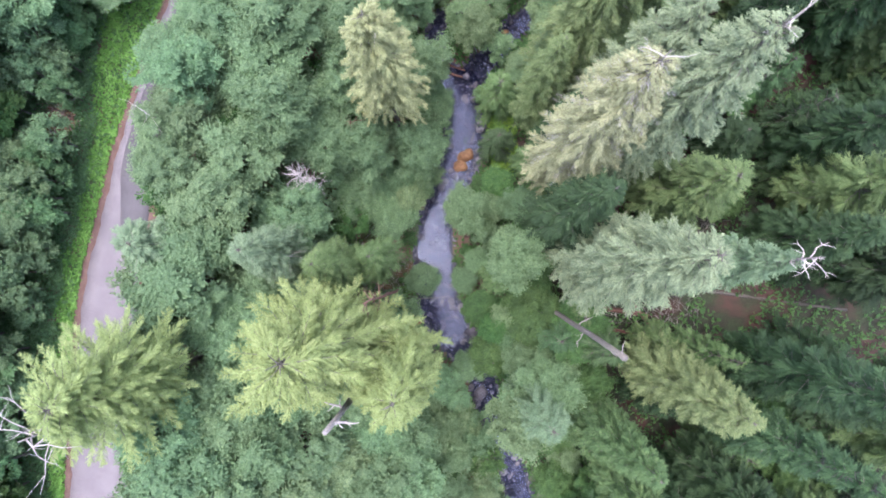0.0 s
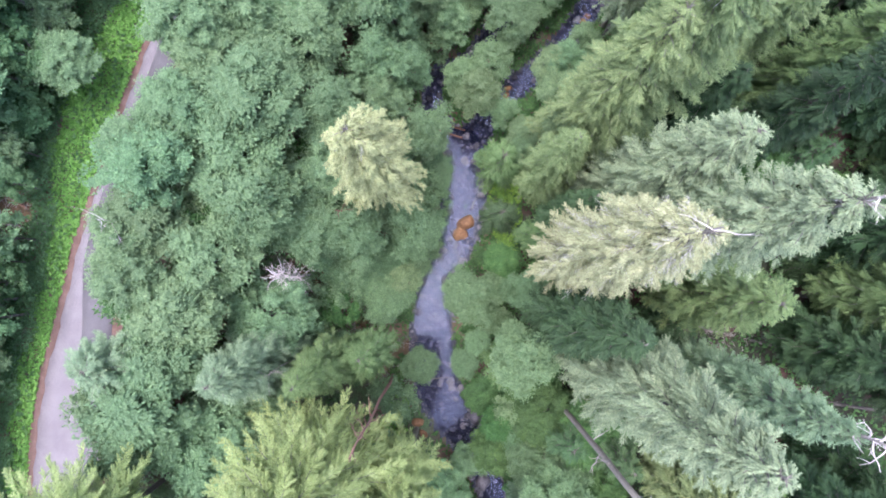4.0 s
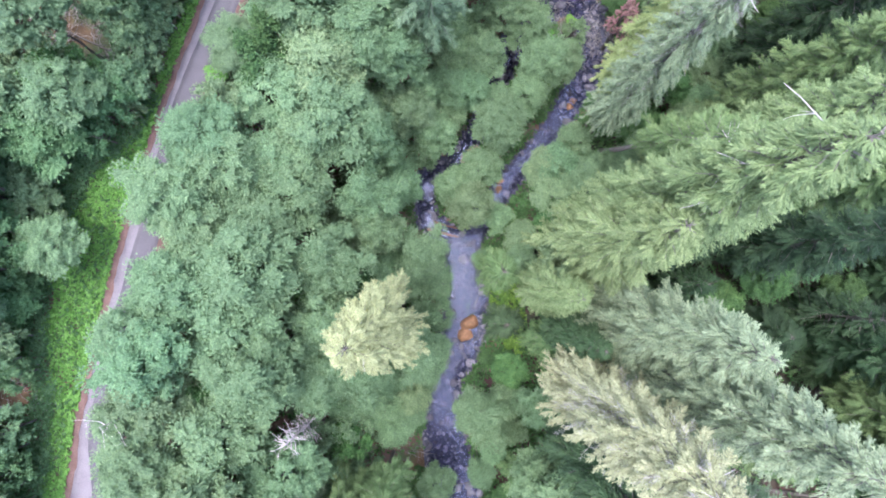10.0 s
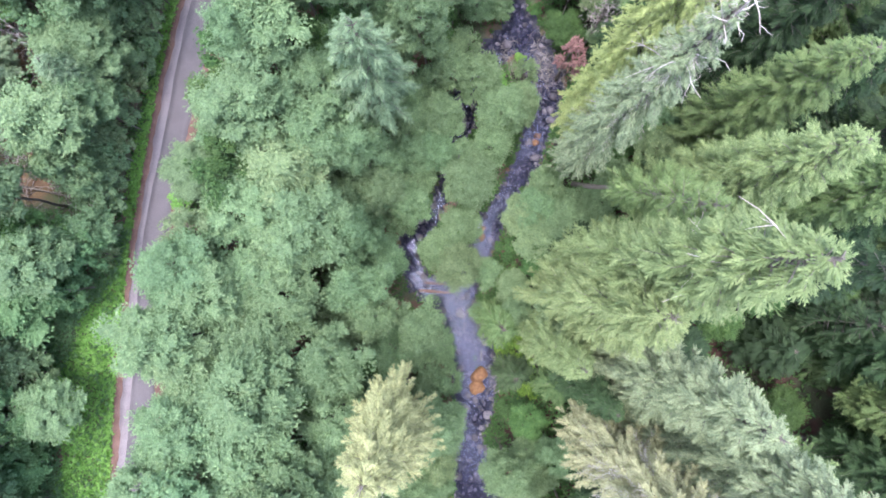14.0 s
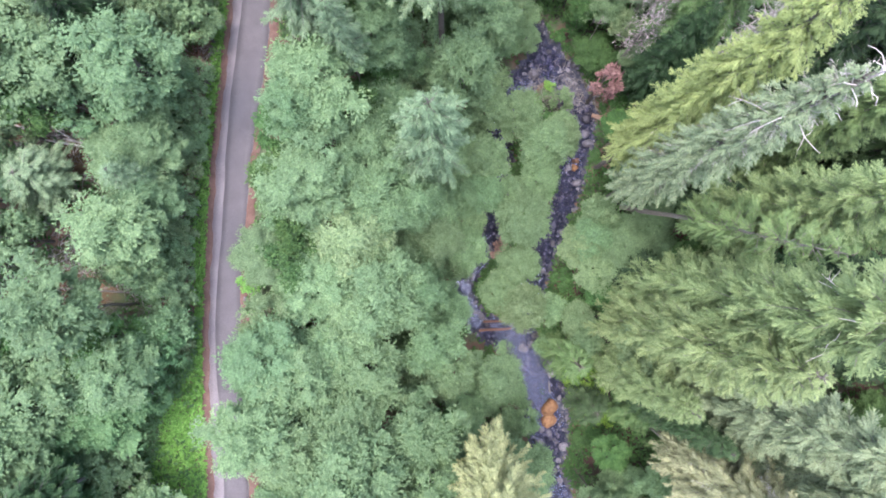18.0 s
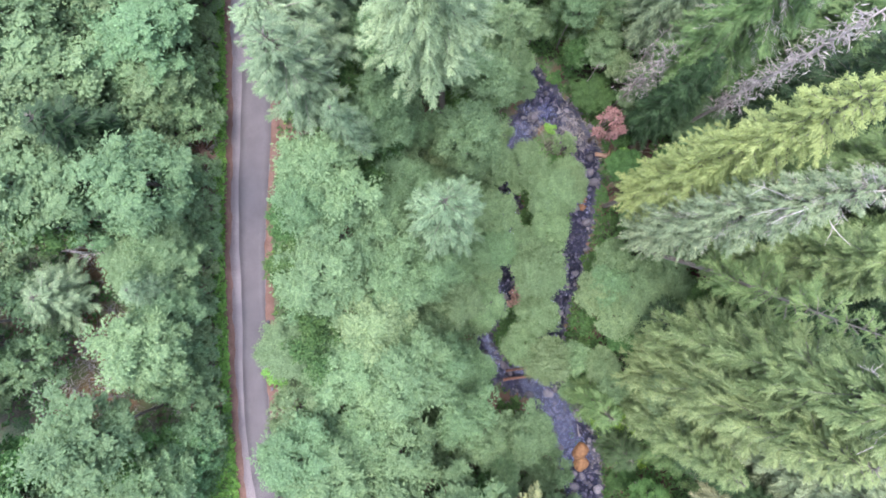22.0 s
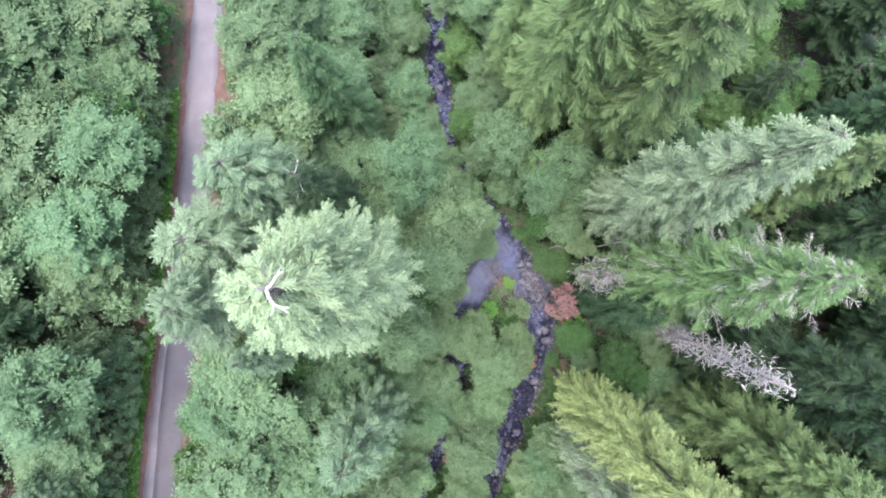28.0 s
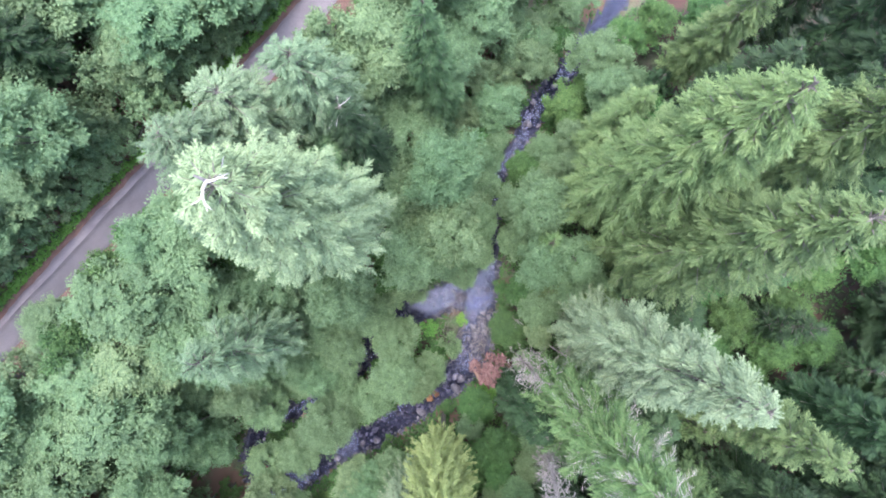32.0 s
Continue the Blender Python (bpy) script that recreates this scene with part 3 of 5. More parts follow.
def shapes(kind, k):
    """The meshes of one growth form, made once."""
    key = (kind, k)
    if key not in PROTO:
        s = 11 + 17 * k + sum(map(ord, kind))
        if kind == "alder":
            w, c = alder_parts(s, lobes=(50, 56, 48, 52, 58)[k % 5], low=(0.32, 0.26, 0.36, 0.3, 0.34)[k % 5])
            PROTO[key] = (15.0, 4.6, [("trunk", w.mesh("trunk", BARK, True)), ("crown", c.mesh("crown", ALDER))])
        elif kind == "bush":
            w, c = alder_parts(s, 6.0, 3.6, 22, 52, 0.38, 0.12)
            PROTO[key] = (6.0, 3.6, [("trunk", w.mesh("trunk", BARK, True)), ("crown", c.mesh("crown", ALDER))])
        elif kind == "shrub":
            w, c = alder_parts(s, 3.0, 1.5, 9, 70, 0.3, 0.15)
            PROTO[key] = (3.0, 1.5, [("trunk", w.mesh("trunk", BARK, True)), ("crown", c.mesh("crown", SHRUB))])
        else:
            H, R, kw = {"fir": (40.0, 5.0, dict(blunt=1.25, gap=0.75, rise=10, droop=0.22, base=0.14)),
                        "hemlock": (40.0, 5.6, dict(blunt=1.9, rise=4, droop=0.34, base=0.12)),
                        "plume": (40.0, 5.4, dict(blunt=3.0, rise=0, droop=0.4, base=0.25, gap=0.6, around=8, twig=0.8, spread=0.3)),
                        "broken": (40.0, 6.0, dict(blunt=2.6, rise=4, droop=0.34, base=0.42, gap=0.55, around=8, twig=0.95, spread=0.3, ragged=0.36)),
                        "grand": (40.0, 9.0, dict(blunt=2.0, rise=6, droop=0.3, base=0.4, gap=0.75, around=9, twig=1.1, step=0.34, ragged=0.4)),
                        "dead_sprays": (40.0, 5.4, dict(blunt=3.0, rise=4, droop=0.33, base=0.4, gap=1.1, around=4, twig=0.6, spread=0.07)),
                        "wood_fir": (40.0, 4.8, dict(blunt=1.35, rise=6, droop=0.26, gap=1.1, around=6, step=0.5, twig=1.35, base=0.2, spread=0.3)),
                        "spire": (24.0, 4.2, dict(blunt=1.15, base=0.46, gap=0.55, rise=12, droop=0.14)),
                        "star": (24.0, 6.0, dict(blunt=1.5, base=0.4, gap=0.85, rise=6, droop=0.16, around=7, twig=1.05, spread=0.28)),
                        "sapling": (14.0, 3.6, dict(blunt=1.3, base=0.06, gap=0.9, rise=6, droop=0.22, step=0.55, twig=1.2, around=6, spread=0.3)),
                        "sparse": (40.0, 4.2, dict(blunt=1.4, base=0.5, gap=1.1, around=4))}[kind]
            w, c = plume_parts(s, H, R, **kw)
            PROTO[key] = (H, R, [("trunk", w.mesh("trunk", BARK)), ("crown", c.mesh("crown", FIR))])
    return PROTO[key]


CLAD = {}


def clad(me, mat):
    """The mesh in another material, copied once for each."""
    key = (me.name, mat.name)
    if key not in CLAD:
        CLAD[key] = me if me.materials[0] is mat else me.copy()
        CLAD[key].materials[0] = mat
    return CLAD[key]


rng = random.Random(5)
PLANTED = []


def tree(kind, x, y, top, radius, mat, label, k=None, name=None, group="forest trees", z=None, trunk=None, lean=(0, 0), dead=False):
    """One tree from its crown's height above the stream and its crown's radius."""
    k = rng.randrange(5) if k is None else k
    H, R, parts = shapes(kind, k % (5 if kind in ("alder", "shrub", "bush") else 3))
    g = float(ground_z(x, y)) - 0.12 if z is None else z
    h = max(1.0, top - g)
    root = thing(name or {"alder": "broadleaf_tree", "bush": "young_broadleaf_tree", "shrub": "shrub"}.get(kind, "conifer_tree"), label, "shrub" if kind == "shrub" else "tree", group)
    tip = Vector((0, 0, 1)).rotation_difference(Vector((*lean, 1)).normalized()).to_matrix().to_4x4()
    root.matrix_basis = Matrix.Translation((x, y, g)) @ tip @ pose(0, 0, 0, 0, 0, rng.uniform(0, 360)) @ Matrix.Diagonal((radius / R, radius / R, h / H, 1))
    for nm, me in parts:
        part(nm, clad(me, mat if nm == "crown" else trunk or BARK), root)
    if dead:
        part("dead_sprays", clad(shapes("dead_sprays", k % 3)[2][1][1], LICHEN), root, "bare grey twigs hung with lichen").scale = (R / 5.5, R / 5.5, 1)
    PLANTED.append((x, y, radius))
    return root


# trees known one by one: kind, x, y, height of the top, crown radius, foliage
GREEN = "green broadleaf tree with a rounded leafy crown"
for kind, x, y, top, rad, mat, label in (
    ("grand", -15.2, -8.6, 43.5, 10.0, GOLDFIR, "large pale yellow-green conifer with a broad crown and broken top"),
    ("broken", -5.6, -13.6, 38, 5.8, LIMETOP, "yellow-green conifer beside the stream"),
    ("grand", -36.5, -12.6, 43, 7.6, LIMETOP, "yellow-green conifer with a dead white top"),
    ("fir", -24.0, 2.6, 34, 5.4, BLUEFIR, "slender grey-green conifer above the stream"),
    ("star", -38.5, 3.2, 31.5, 5.2, BLUEFIR, "small spreading conifer beside the road"),
    ("spire", -12.0, 2.2, 20.5, 4.4, LIMEFIR, "young light green conifer near the stream"),
    ("fir", -17.5, 1.0, 29, 4.6, LIMEFIR, "slender green conifer among alders"),
    ("broken", -9.0, 26.6, 39, 5.0, CREAMFIR, "pale straw-green conifer with bare inner branches"),
    ("star", 0.9, 68.6, 36.5, 5.8, BLUEFIR, "star-shaped grey-green conifer among alders"),
    ("spire", -4.4, 81.8, 37, 2.9, BLUEFIR, "slender pale blue-green conifer among alders"),
    ("star", -6.2, 89.2, 40.5, 6.0, BLUEFIR, "blue-green conifer leaning over the road edge"),
    ("star", 1.4, 100.6, 38, 6.0, BLUEFIR, "blue-green conifer beside the road"),
    ("star", -5.0, 95.4, 37, 6.6, BLUEFIR, "green conifer beside the road"),
    ("broken", 9.2, 85.2, 55.8, 6.6, SILVERFIR, "tall pale green conifer with a broken grey top"),
    ("fir", 7.5, 97.0, 37, 4.4, DARKFIR, "green conifer with bare inner twigs"),
    ("fir", 12.5, 109, 38, 4.8, FIR, "green conifer with spreading branches"),
    ("plume", 16.6, 16.4, 49.0, 5.6, PALEFIR, "tall straw-coloured conifer with greyish dead branch ends"),
    ("plume", 24.6, 18.0, 51.0, 5.4, GREYFIR, "tall blue-green conifer with a dead white top"),
    ("hemlock", 20.8, 0.9, 48.5, 6.2, GREYFIR, "tall grey-green conifer with long feathery branches"),
    ("alder", 10.0, 2.4, 24, 4.6, PALE, "rounded light green broadleaf tree"),
    ("fir", 32.0, 1.1, 42, 4.6, BLUEFIR, "green conifer with a bleached dead top"),
    ("hemlock", 23.0, 24.2, 45, 6.0, GREYFIR, "green conifer with drooping feathery branches"),
    ("hemlock", 14.2, 28.4, 31.5, 4.0, STRAWFIR, "small light green conifer beside the stream"),
    ("fir", 16.5, 22.3, 30, 3.6, FIR, "green conifer with spreading branches"),
    ("hemlock", 22.8, 37.4, 54, 7.2, STRAWFIR, "broad yellow-green conifer with grey dead twigs"),
    ("hemlock", 18.8, 34.0, 44, 6.2, STRAWFIR, "yellow-green conifer with dense drooping branches"),
    ("hemlock", 35.0, 43.0, 46, 5.8, STRAWFIR, "tall yellow-green conifer with dense branches"),
    ("plume", 26.2, 53.4, 49.5, 4.0, GREYFIR, "light green conifer with white dead limbs"),
    ("plume", 28.8, 59.2, 50.5, 4.8, LIMETOP, "bright yellow-green tree with a dense rounded crown"),
    ("hemlock", 45.2, 81.5, 49, 5.8, GREYFIR, "pale green conifer with a pointed top"),
    ("hemlock", 43.6, 71.6, 47, 5.8, LIMEFIR, "tall feathery grey-green conifer"),
    ("hemlock", 41.5, 102.0, 51, 8.0, LIMEFIR, "light green conifer beside the stream"),
    ("fir", 48.5, 95.5, 50, 7.5, LIMEFIR, "green conifer with grey branches"),
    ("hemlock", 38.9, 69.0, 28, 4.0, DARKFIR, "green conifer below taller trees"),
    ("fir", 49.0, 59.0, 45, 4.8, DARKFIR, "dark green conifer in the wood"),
    ("alder", 39.2, 119.6, 15, 3.6, ALDER, GREEN),
    ("hemlock", 43.5, 50.5, 41, 5.4, LIMEFIR, "light green conifer behind taller trees"),
    ("hemlock", 46.0, 38.5, 42, 5.6, LIMEFIR, "light green conifer behind taller trees"),
    ("hemlock", 54.0, 107.0, 49, 6.8, LIMEFIR, "broad light green conifer with drooping boughs"),
    ("hemlock", 31.2, -15.6, 37, 5.4, STRAWFIR, "pale yellow-green conifer beside fallen logs"),
    ("hemlock", 23.6, -23.4, 33, 4.6, LIMEFIR, "light green conifer on the stream slope"),
    ("plume", 13.4, -20.4, 27, 4.6, BLUEFIR, "grey-green tree leaning over the stream"),
    ("star", -44.0, 82.0, 31, 4.6, BLUEFIR, "blue-green young conifer beside a clearing"),
    ("spire", -32.5, 77.0, 33, 3.0, BLUEFIR, "blue-green young conifer under broadleaf trees"),
):
    tree(kind, x, y, top, rad, mat, label, dead=any(w in label for w in ("dead branch ends", "white dead limbs", "feathery grey-green")))

tree("sparse", 28.5, 51.0, 44, 4.0, LIMEFIR, "tall leaning conifer with a long bare grey trunk", 1, lean=(-0.07, -0.25))

# broadleaf trees known one by one: x, y, top, crown radius, tint
for x, y, top, rad, tint in (
    (-38, 17.6, 31.0, 3.2, 1), (-34, 25.8, 33.3, 4.2, 0), (-23.5, 22, 31.5, 3.8, 1), (-24.4, 34.5, 31.2, 4.4, 2), (-26.7, 48, 28.5, 4.2, 2), (-22.5, 49, 25, 3.4, 0),
    (-19, 45, 26, 3.6, 1), (-15.7, 35, 25.6, 3.8, 1), (-12.6, 53.6, 27.3, 4.4, 0), (-8, 51.5, 24, 3.2, 0), (-9.1, 65.1, 26, 3.6, 0), (-16.4, 69.6, 30, 3.8, 0),
    (-13.2, 78, 31, 3.4, 0), (-4.7, 64, 23, 3.4, 0), (-6.6, 71, 25.7, 3.6, 0), (-3.4, 35.4, 16.6, 3.6, 0), (-5.2, 20.5, 17, 4.0, 0), (5.0, 42.8, 14.3, 3.3, 1), (9.0, 40.5, 11, 2.4, 1),
    (10.8, 55.2, 14, 4.0, 0), (11.3, 60.3, 9.7, 2.8, 0), (16.6, 32.6, 24, 3.0, 1), (17.5, 47.6, 12, 3.2, 1), (22.5, 51.5, 12.5, 2.8, 1), (3.2, 10.4, 15.5, 3.8, 1), (-4.5, -1.5, 9.5, 2.6, 0),
    (17, 71.3, 13.4, 3.4, 1), (21, 90, 24, 4.0, 1), (17.8, 97, 28.8, 3.8, 0), (35.6, 89.2, 19.6, 3.6, 0), (33.2, 97.6, 19.8, 4.2, 0), (40.5, 91.5, 19, 2.8, 2), (38.2, 83.5, 13, 3.0, 0),
    (9.4, 77, 27.5, 4.0, 0), (16.5, 85, 22, 3.8, 0), (-42, 56.8, 33, 3.4, 0), (-33.4, 74.3, 31, 3.6, 0), (-34.8, 70.5, 35.6, 3.8, 1), (-25.8, 86.4, 38.5, 4.2, 0), (-43, 65, 38, 4.2, 0),
    (-19, 103, 34, 4.4, 0), (-22, 99, 31, 3.6, 1), (-29.5, 80.8, 31, 3.4, 1), (-13.5, 110, 34, 4.4, 0), (-47.4, 40, 28, 3.2, 0), (6.5, 34, 4.2, 1.6, 0),
    (23.5, 44.5, 14, 3.0, 0), (29, 98, 14, 2.6, 0), (25, 84.5, 8, 2.2, 1), (-10, 44, 22.5, 4.0, 0), (-3.4, 57.5, 17, 3.6, 0), (-20.5, 58, 26, 4.0, 1), (-24, 63.5, 27, 3.8, 0),
    (-17, 28, 24, 3.6, 0), (-30, 40, 29, 3.8, 1), (-31, 33, 30, 3.6, 0), (-9.5, 39, 20, 3.2, 0), (-14, 20, 21, 3.4, 0), (-29, 16, 29, 4.0, 0), (-35, 11, 30, 3.6, 1),
    (-36.2, 28.2, 31.5, 3.7, 0), (-36.0, 20.8, 31, 3.9, 1), (-36.8, 13.0, 31, 4.0, 0), (-32.0, 44.4, 31, 4.0, 1), (-33.4, 34.0, 30, 3.7, 0), (-28.6, 51.4, 29, 4.0, 0),
    (7.0, 62.0, 12, 3.0, 0), (9.3, 67.2, 13, 3.2, 0), (0.2, 55.0, 13, 3.2, 1), (-6.2, 47.0, 14, 3.4, 0), (13.4, 74.0, 14, 3.0, 0), (19.0, 65.5, 13, 3.8, 0), (16.0, 60.5, 11, 3.0, 1),
    (19.4, 47.8, 13, 3.2, 0), (18.2, 43.0, 13, 3.2, 1), (27.6, 42.8, 12, 3.0, 0), (24, 123, 12, 3.6, 0), (36, 127, 12, 3.8, 0), (22.5, 113, 14, 3.8, 0), (32.5, 109, 9, 2.6, 0), (24.2, 100.5, 10, 2.6, 0), (31.5, 92.5, 11, 2.6, 0), (25.2, 93.5, 12, 2.6, 1),
    (11, -23, 22, 4.4, 1), (15, -19, 20, 4.0, 1), (3, -17.5, 8, 2.6, 0), (14.5, -8, 14, 3.6, 3), (21, -10, 16, 3.6, 3), (2.6, -1.5, 6, 2.2, 0), (5, 2, 6, 2.0, 0),
):
    tree("alder", x, y, top, rad * (1.12 if float(bank(x, y)) < 6 else 1.35 if x > float(along(ROAD_RIGHT, y)) + 9 else 1.2 if x < float(along(ROAD_LEFT, y)) else 1.15 if 14 < y < 54 else 1.0), (ALDER, PALE, PALE, SHRUB)[tint], (GREEN, "pale green alder with a rounded crown", "light yellow-green broadleaf tree", "dark green broadleaf tree beside fallen logs")[tint])


def clear_of(x, y, r, share=0.62):
    return all(math.hypot(x - a, y - b) > (r + c) * share for a, b, c in PLANTED)


def verge(y):
    """Width of the open grass west of the road."""
    return np.interp(y, [-50, 12, 24, 30, 44, 50, 56], [3.0, 3.0, 4.5, 7.0, 8.4, 6.0, 1.2])


def free_ground(x, y, edge=2.6, water=1.2):
    return (x < float(along(ROAD_LEFT, y)) - edge or x > float(along(ROAD_RIGHT, y)) + edge) and float(bank(x, y)) > water


# the wood between and beyond them
MIDLINE = np.array([(-2, -8), (0, 50), (20, 84)], float)
# hollows where only low conifers stand: x and y from, to
HOLLOWS = ((30, 92, 19, 32), (52, 92, 86, 97))
leafy = 0
for _ in range(8000):
    x, y = rng.uniform(-74, 92), rng.uniform(-46, 140)
    if float(to_line(np.array(x), np.array(y), MIDLINE)) > 66:
        continue
    le, re, xs = float(along(ROAD_LEFT, y)), float(along(ROAD_RIGHT, y)), float(along(RIGHT_CHANNEL if 37 < y < 83 else LEFT_CHANNEL, y))
    g, b = float(ground_z(x, y)), float(bank(x, y))
    if 40 < y < 80 and float(along(LEFT_CHANNEL, y)) < x < xs and rng.random() < 0.6:
        continue
    if any(math.hypot(x - a, y - c) < r + (3.6 if x < le else 1.8 if x < xs else 0) for a, c, r in GAPS) or (24 < x < 70 and -10.5 < y < -3.5) or math.hypot((x - 9.6) / 5.2, (y - 25.5) / 9) < 1:
        continue
    if x > xs:
        if b > 6 and rng.random() < 0.75:
            r = rng.uniform(4.2, 6.0)
            # low ones wear the darkest needles, which stand in for the hollow's shade
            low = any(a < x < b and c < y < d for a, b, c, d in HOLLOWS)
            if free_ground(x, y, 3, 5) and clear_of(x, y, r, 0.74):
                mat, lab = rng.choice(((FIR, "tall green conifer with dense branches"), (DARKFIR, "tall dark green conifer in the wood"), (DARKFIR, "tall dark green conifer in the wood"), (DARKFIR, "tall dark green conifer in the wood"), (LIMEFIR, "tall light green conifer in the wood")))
                tree("wood_fir", x, y, g + (rng.uniform(9, 14) if low else rng.uniform(20, 36)), r, DARKFIR if low else mat, "low conifer in a hollow of the wood, its green darkened for shade" if low else lab)
        elif leafy < 320:
            r = rng.uniform(2.8, 4.0)
            if free_ground(x, y, 3, 1.0) and clear_of(x, y, r, 0.78):
                leafy += 1
                tree("alder", x, y, g + rng.uniform(5, 10), r, SHRUB, "low green broadleaf tree under the conifers")
    else:
        near = x > le and b < 12
        r = rng.uniform(2.6, 3.5) if near else rng.uniform(4.8, 6.4)
        if free_ground(x, y, ((0.7 + r * 0.55) if 14 < y < 52 else (2.2 + r * 1.0)) if x > re else ((float(verge(y)) + r * 0.8) if y < 62 else (1.2 + r * 0.95)), 2.0 if near else 0.8) and clear_of(x, y, r, 0.47):
            if x < le - 5 and rng.random() < 0.12:
                tree("spire", x, y, g + rng.uniform(14, 20), r * 0.75, rng.choice((FIR, DARKFIR)), "green conifer in the wood")
            elif leafy < 320:
                leafy += 1
                mat = rng.choice((MAPLE, ALDER, MAPLE, PALE) if x < le and y < 62 else (ALDER, PALE, PALE, PALE) if x < le else (ALDER, ALDER, PALE, PALE))
                tree("alder", x, y, g + (rng.uniform(6, 11) if near else rng.uniform(8, 11) if le - 11 < x < le else rng.uniform(12, 14.5)), r, mat, {"alder_leaf": GREEN, "maple_leaf": "deep green broadleaf tree with a full crown"}.get(mat.name, "pale green alder with a rounded crown"), name="alder_tree" if mat is PALE else None)
# low broadleaf trees along the east bank
for _ in range(1500):
    x, y = rng.uniform(4, 60), rng.uniform(-40, 128)
    xs = float(along(RIGHT_CHANNEL if 37 < y < 83 else LEFT_CHANNEL, y))
    if x < xs or not 2.2 < float(bank(x, y)) < 15 or math.hypot((x - 9.6) / 5.2, (y - 25.5) / 9) < 1 or any(math.hypot(x - a, y - c) < r for a, c, r in GAPS):
        continue
    r = rng.uniform(2.2, 3.4)
    if clear_of(x, y, r, 0.5):
        mat, lab = rng.choice(((ALDER, GREEN), (PALE, "pale green alder with a rounded crown"), (SHRUB, "low green broadleaf tree under the conifers")))
        tree("alder", x, y, float(ground_z(x, y)) + rng.uniform(5, 11), r, mat, lab)
# young trees that fill the gaps
small = 0
for _ in range(5000):
    x, y = rng.uniform(-72, 30), rng.uniform(-44, 130)
    le, xs = float(along(ROAD_LEFT, y)), float(along(LEFT_CHANNEL, y))
    if x > xs or small > 300 or float(to_line(np.array(x), np.array(y), MIDLINE)) > 68 or any(math.hypot(x - a, y - c) < r for a, c, r in GAPS):
        continue
    r = rng.uniform(2.8, 3.8)
    if free_ground(x, y, (float(verge(y)) + 2.4 if y < 62 else 2.4) if x < le else 4.2, 1.0) and all(math.hypot(x - a, y - b) > max(2.3, 0.48 * c) for a, b, c in PLANTED):
        small += 1
        tree("bush", x, y, float(ground_z(x, y)) + rng.uniform(6, 10.5), r, rng.choice((ALDER, PALE, ALDER, SHRUB)), "young green broadleaf tree below taller crowns", None, None, "young trees")
# bushes behind the grass verge
for _ in range(900):
    y = rng.uniform(-42, 60)
    x = float(along(ROAD_LEFT, y)) - float(verge(y)) - rng.uniform(1.2, 15)
    r = rng.uniform(2.3, 3.4)
    if all(math.hypot(x - a, y - b) > max(2.0, 0.42 * c) for a, b, c in PLANTED) and not any(math.hypot(x - a, y - c) < q + 1 for a, c, q in GAPS):
        tree("bush", x, y, float(ground_z(x, y)) + rng.uniform(4.5, 8.5), r, rng.choice((ALDER, MAPLE, MAPLE)), "leafy green bush behind the grass verge", None, "roadside_bush", "roadside bushes")
# low growth along the west side of the road
for i in range(84):
    y = 57 + i * 0.76 + rng.uniform(-0.5, 0.5)
    back = 0.2 + (i % 3) * 2.0
    if any(math.hypot(float(along(ROAD_LEFT, y)) - 2 - back - a, y - c) < q + 1.3 for a, c, q in GAPS):
        continue
    tree("bush", float(along(ROAD_LEFT, y)) - rng.uniform(1.7, 2.2) - back, y, ROAD_Z + rng.uniform(3.4, 5.6) + 1.3 * back, rng.uniform(1.7, 2.2) + 0.2 * back, rng.choice((PALE, PALE, ALDER)), "low green bush at the road edge", None, "roadside_bush", "roadside bushes")
# young conifers below the tall ones
young = 0
for _ in range(3000):
    x, y = rng.uniform(8, 80), rng.uniform(-44, 130)
    xs = float(along(RIGHT_CHANNEL if 37 < y < 83 else LEFT_CHANNEL, y))
    if x < xs + 5 or young > 105 or (24 < x < 70 and -9.5 < y < -4) or float(to_line(np.array(x), np.array(y), MIDLINE)) > 66 or any(math.hypot(x - a, y - c) < r for a, c, r in GAPS):
        continue
    if all(math.hypot(x - a, y - b) > max(2.6, 0.5 * c) for a, b, c in PLANTED):
        young += 1
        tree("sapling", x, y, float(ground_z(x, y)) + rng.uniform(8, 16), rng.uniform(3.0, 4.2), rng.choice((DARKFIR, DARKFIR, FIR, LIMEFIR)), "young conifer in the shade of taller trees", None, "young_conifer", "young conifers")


# ---- dead wood ----
def limb_points(r, s, d, length, sag=0.0, n=4, crook=0.25):
    """A crooked limb from s along d."""
    p, out = np.array(s, float), [np.array(s, float)]
    d = unit(np.array(d, float))
    for i in range(n):
        d = unit(d + r.normal(size=3) * crook + [0, 0, -sag])
        p = p + d * length / n
        out.append(p)
    return out


def bare_limb(r, bag, s, d, length, rad, twigs=2, sag=0.0, apart=None):
    pts = limb_points(r, s, d, length, sag)
    tube(bag, pts, np.linspace(rad, rad * 0.25, len(pts)), 4)
    for _ in range(twigs):
        k = r.randint(1, len(pts) - 1)
        dd = unit(pts[k + 1] - pts[k]) + r.normal(size=3) * 0.7
        q = limb_points(r, pts[k], dd, length * r.uniform(0.25, 0.5), sag, 3)
        twig = Bag() if apart is not None else bag
        tube(twig, q, np.linspace(rad * 0.5, rad * 0.12, len(q)), 3)
        if apart is not None:
            apart.append(twig)


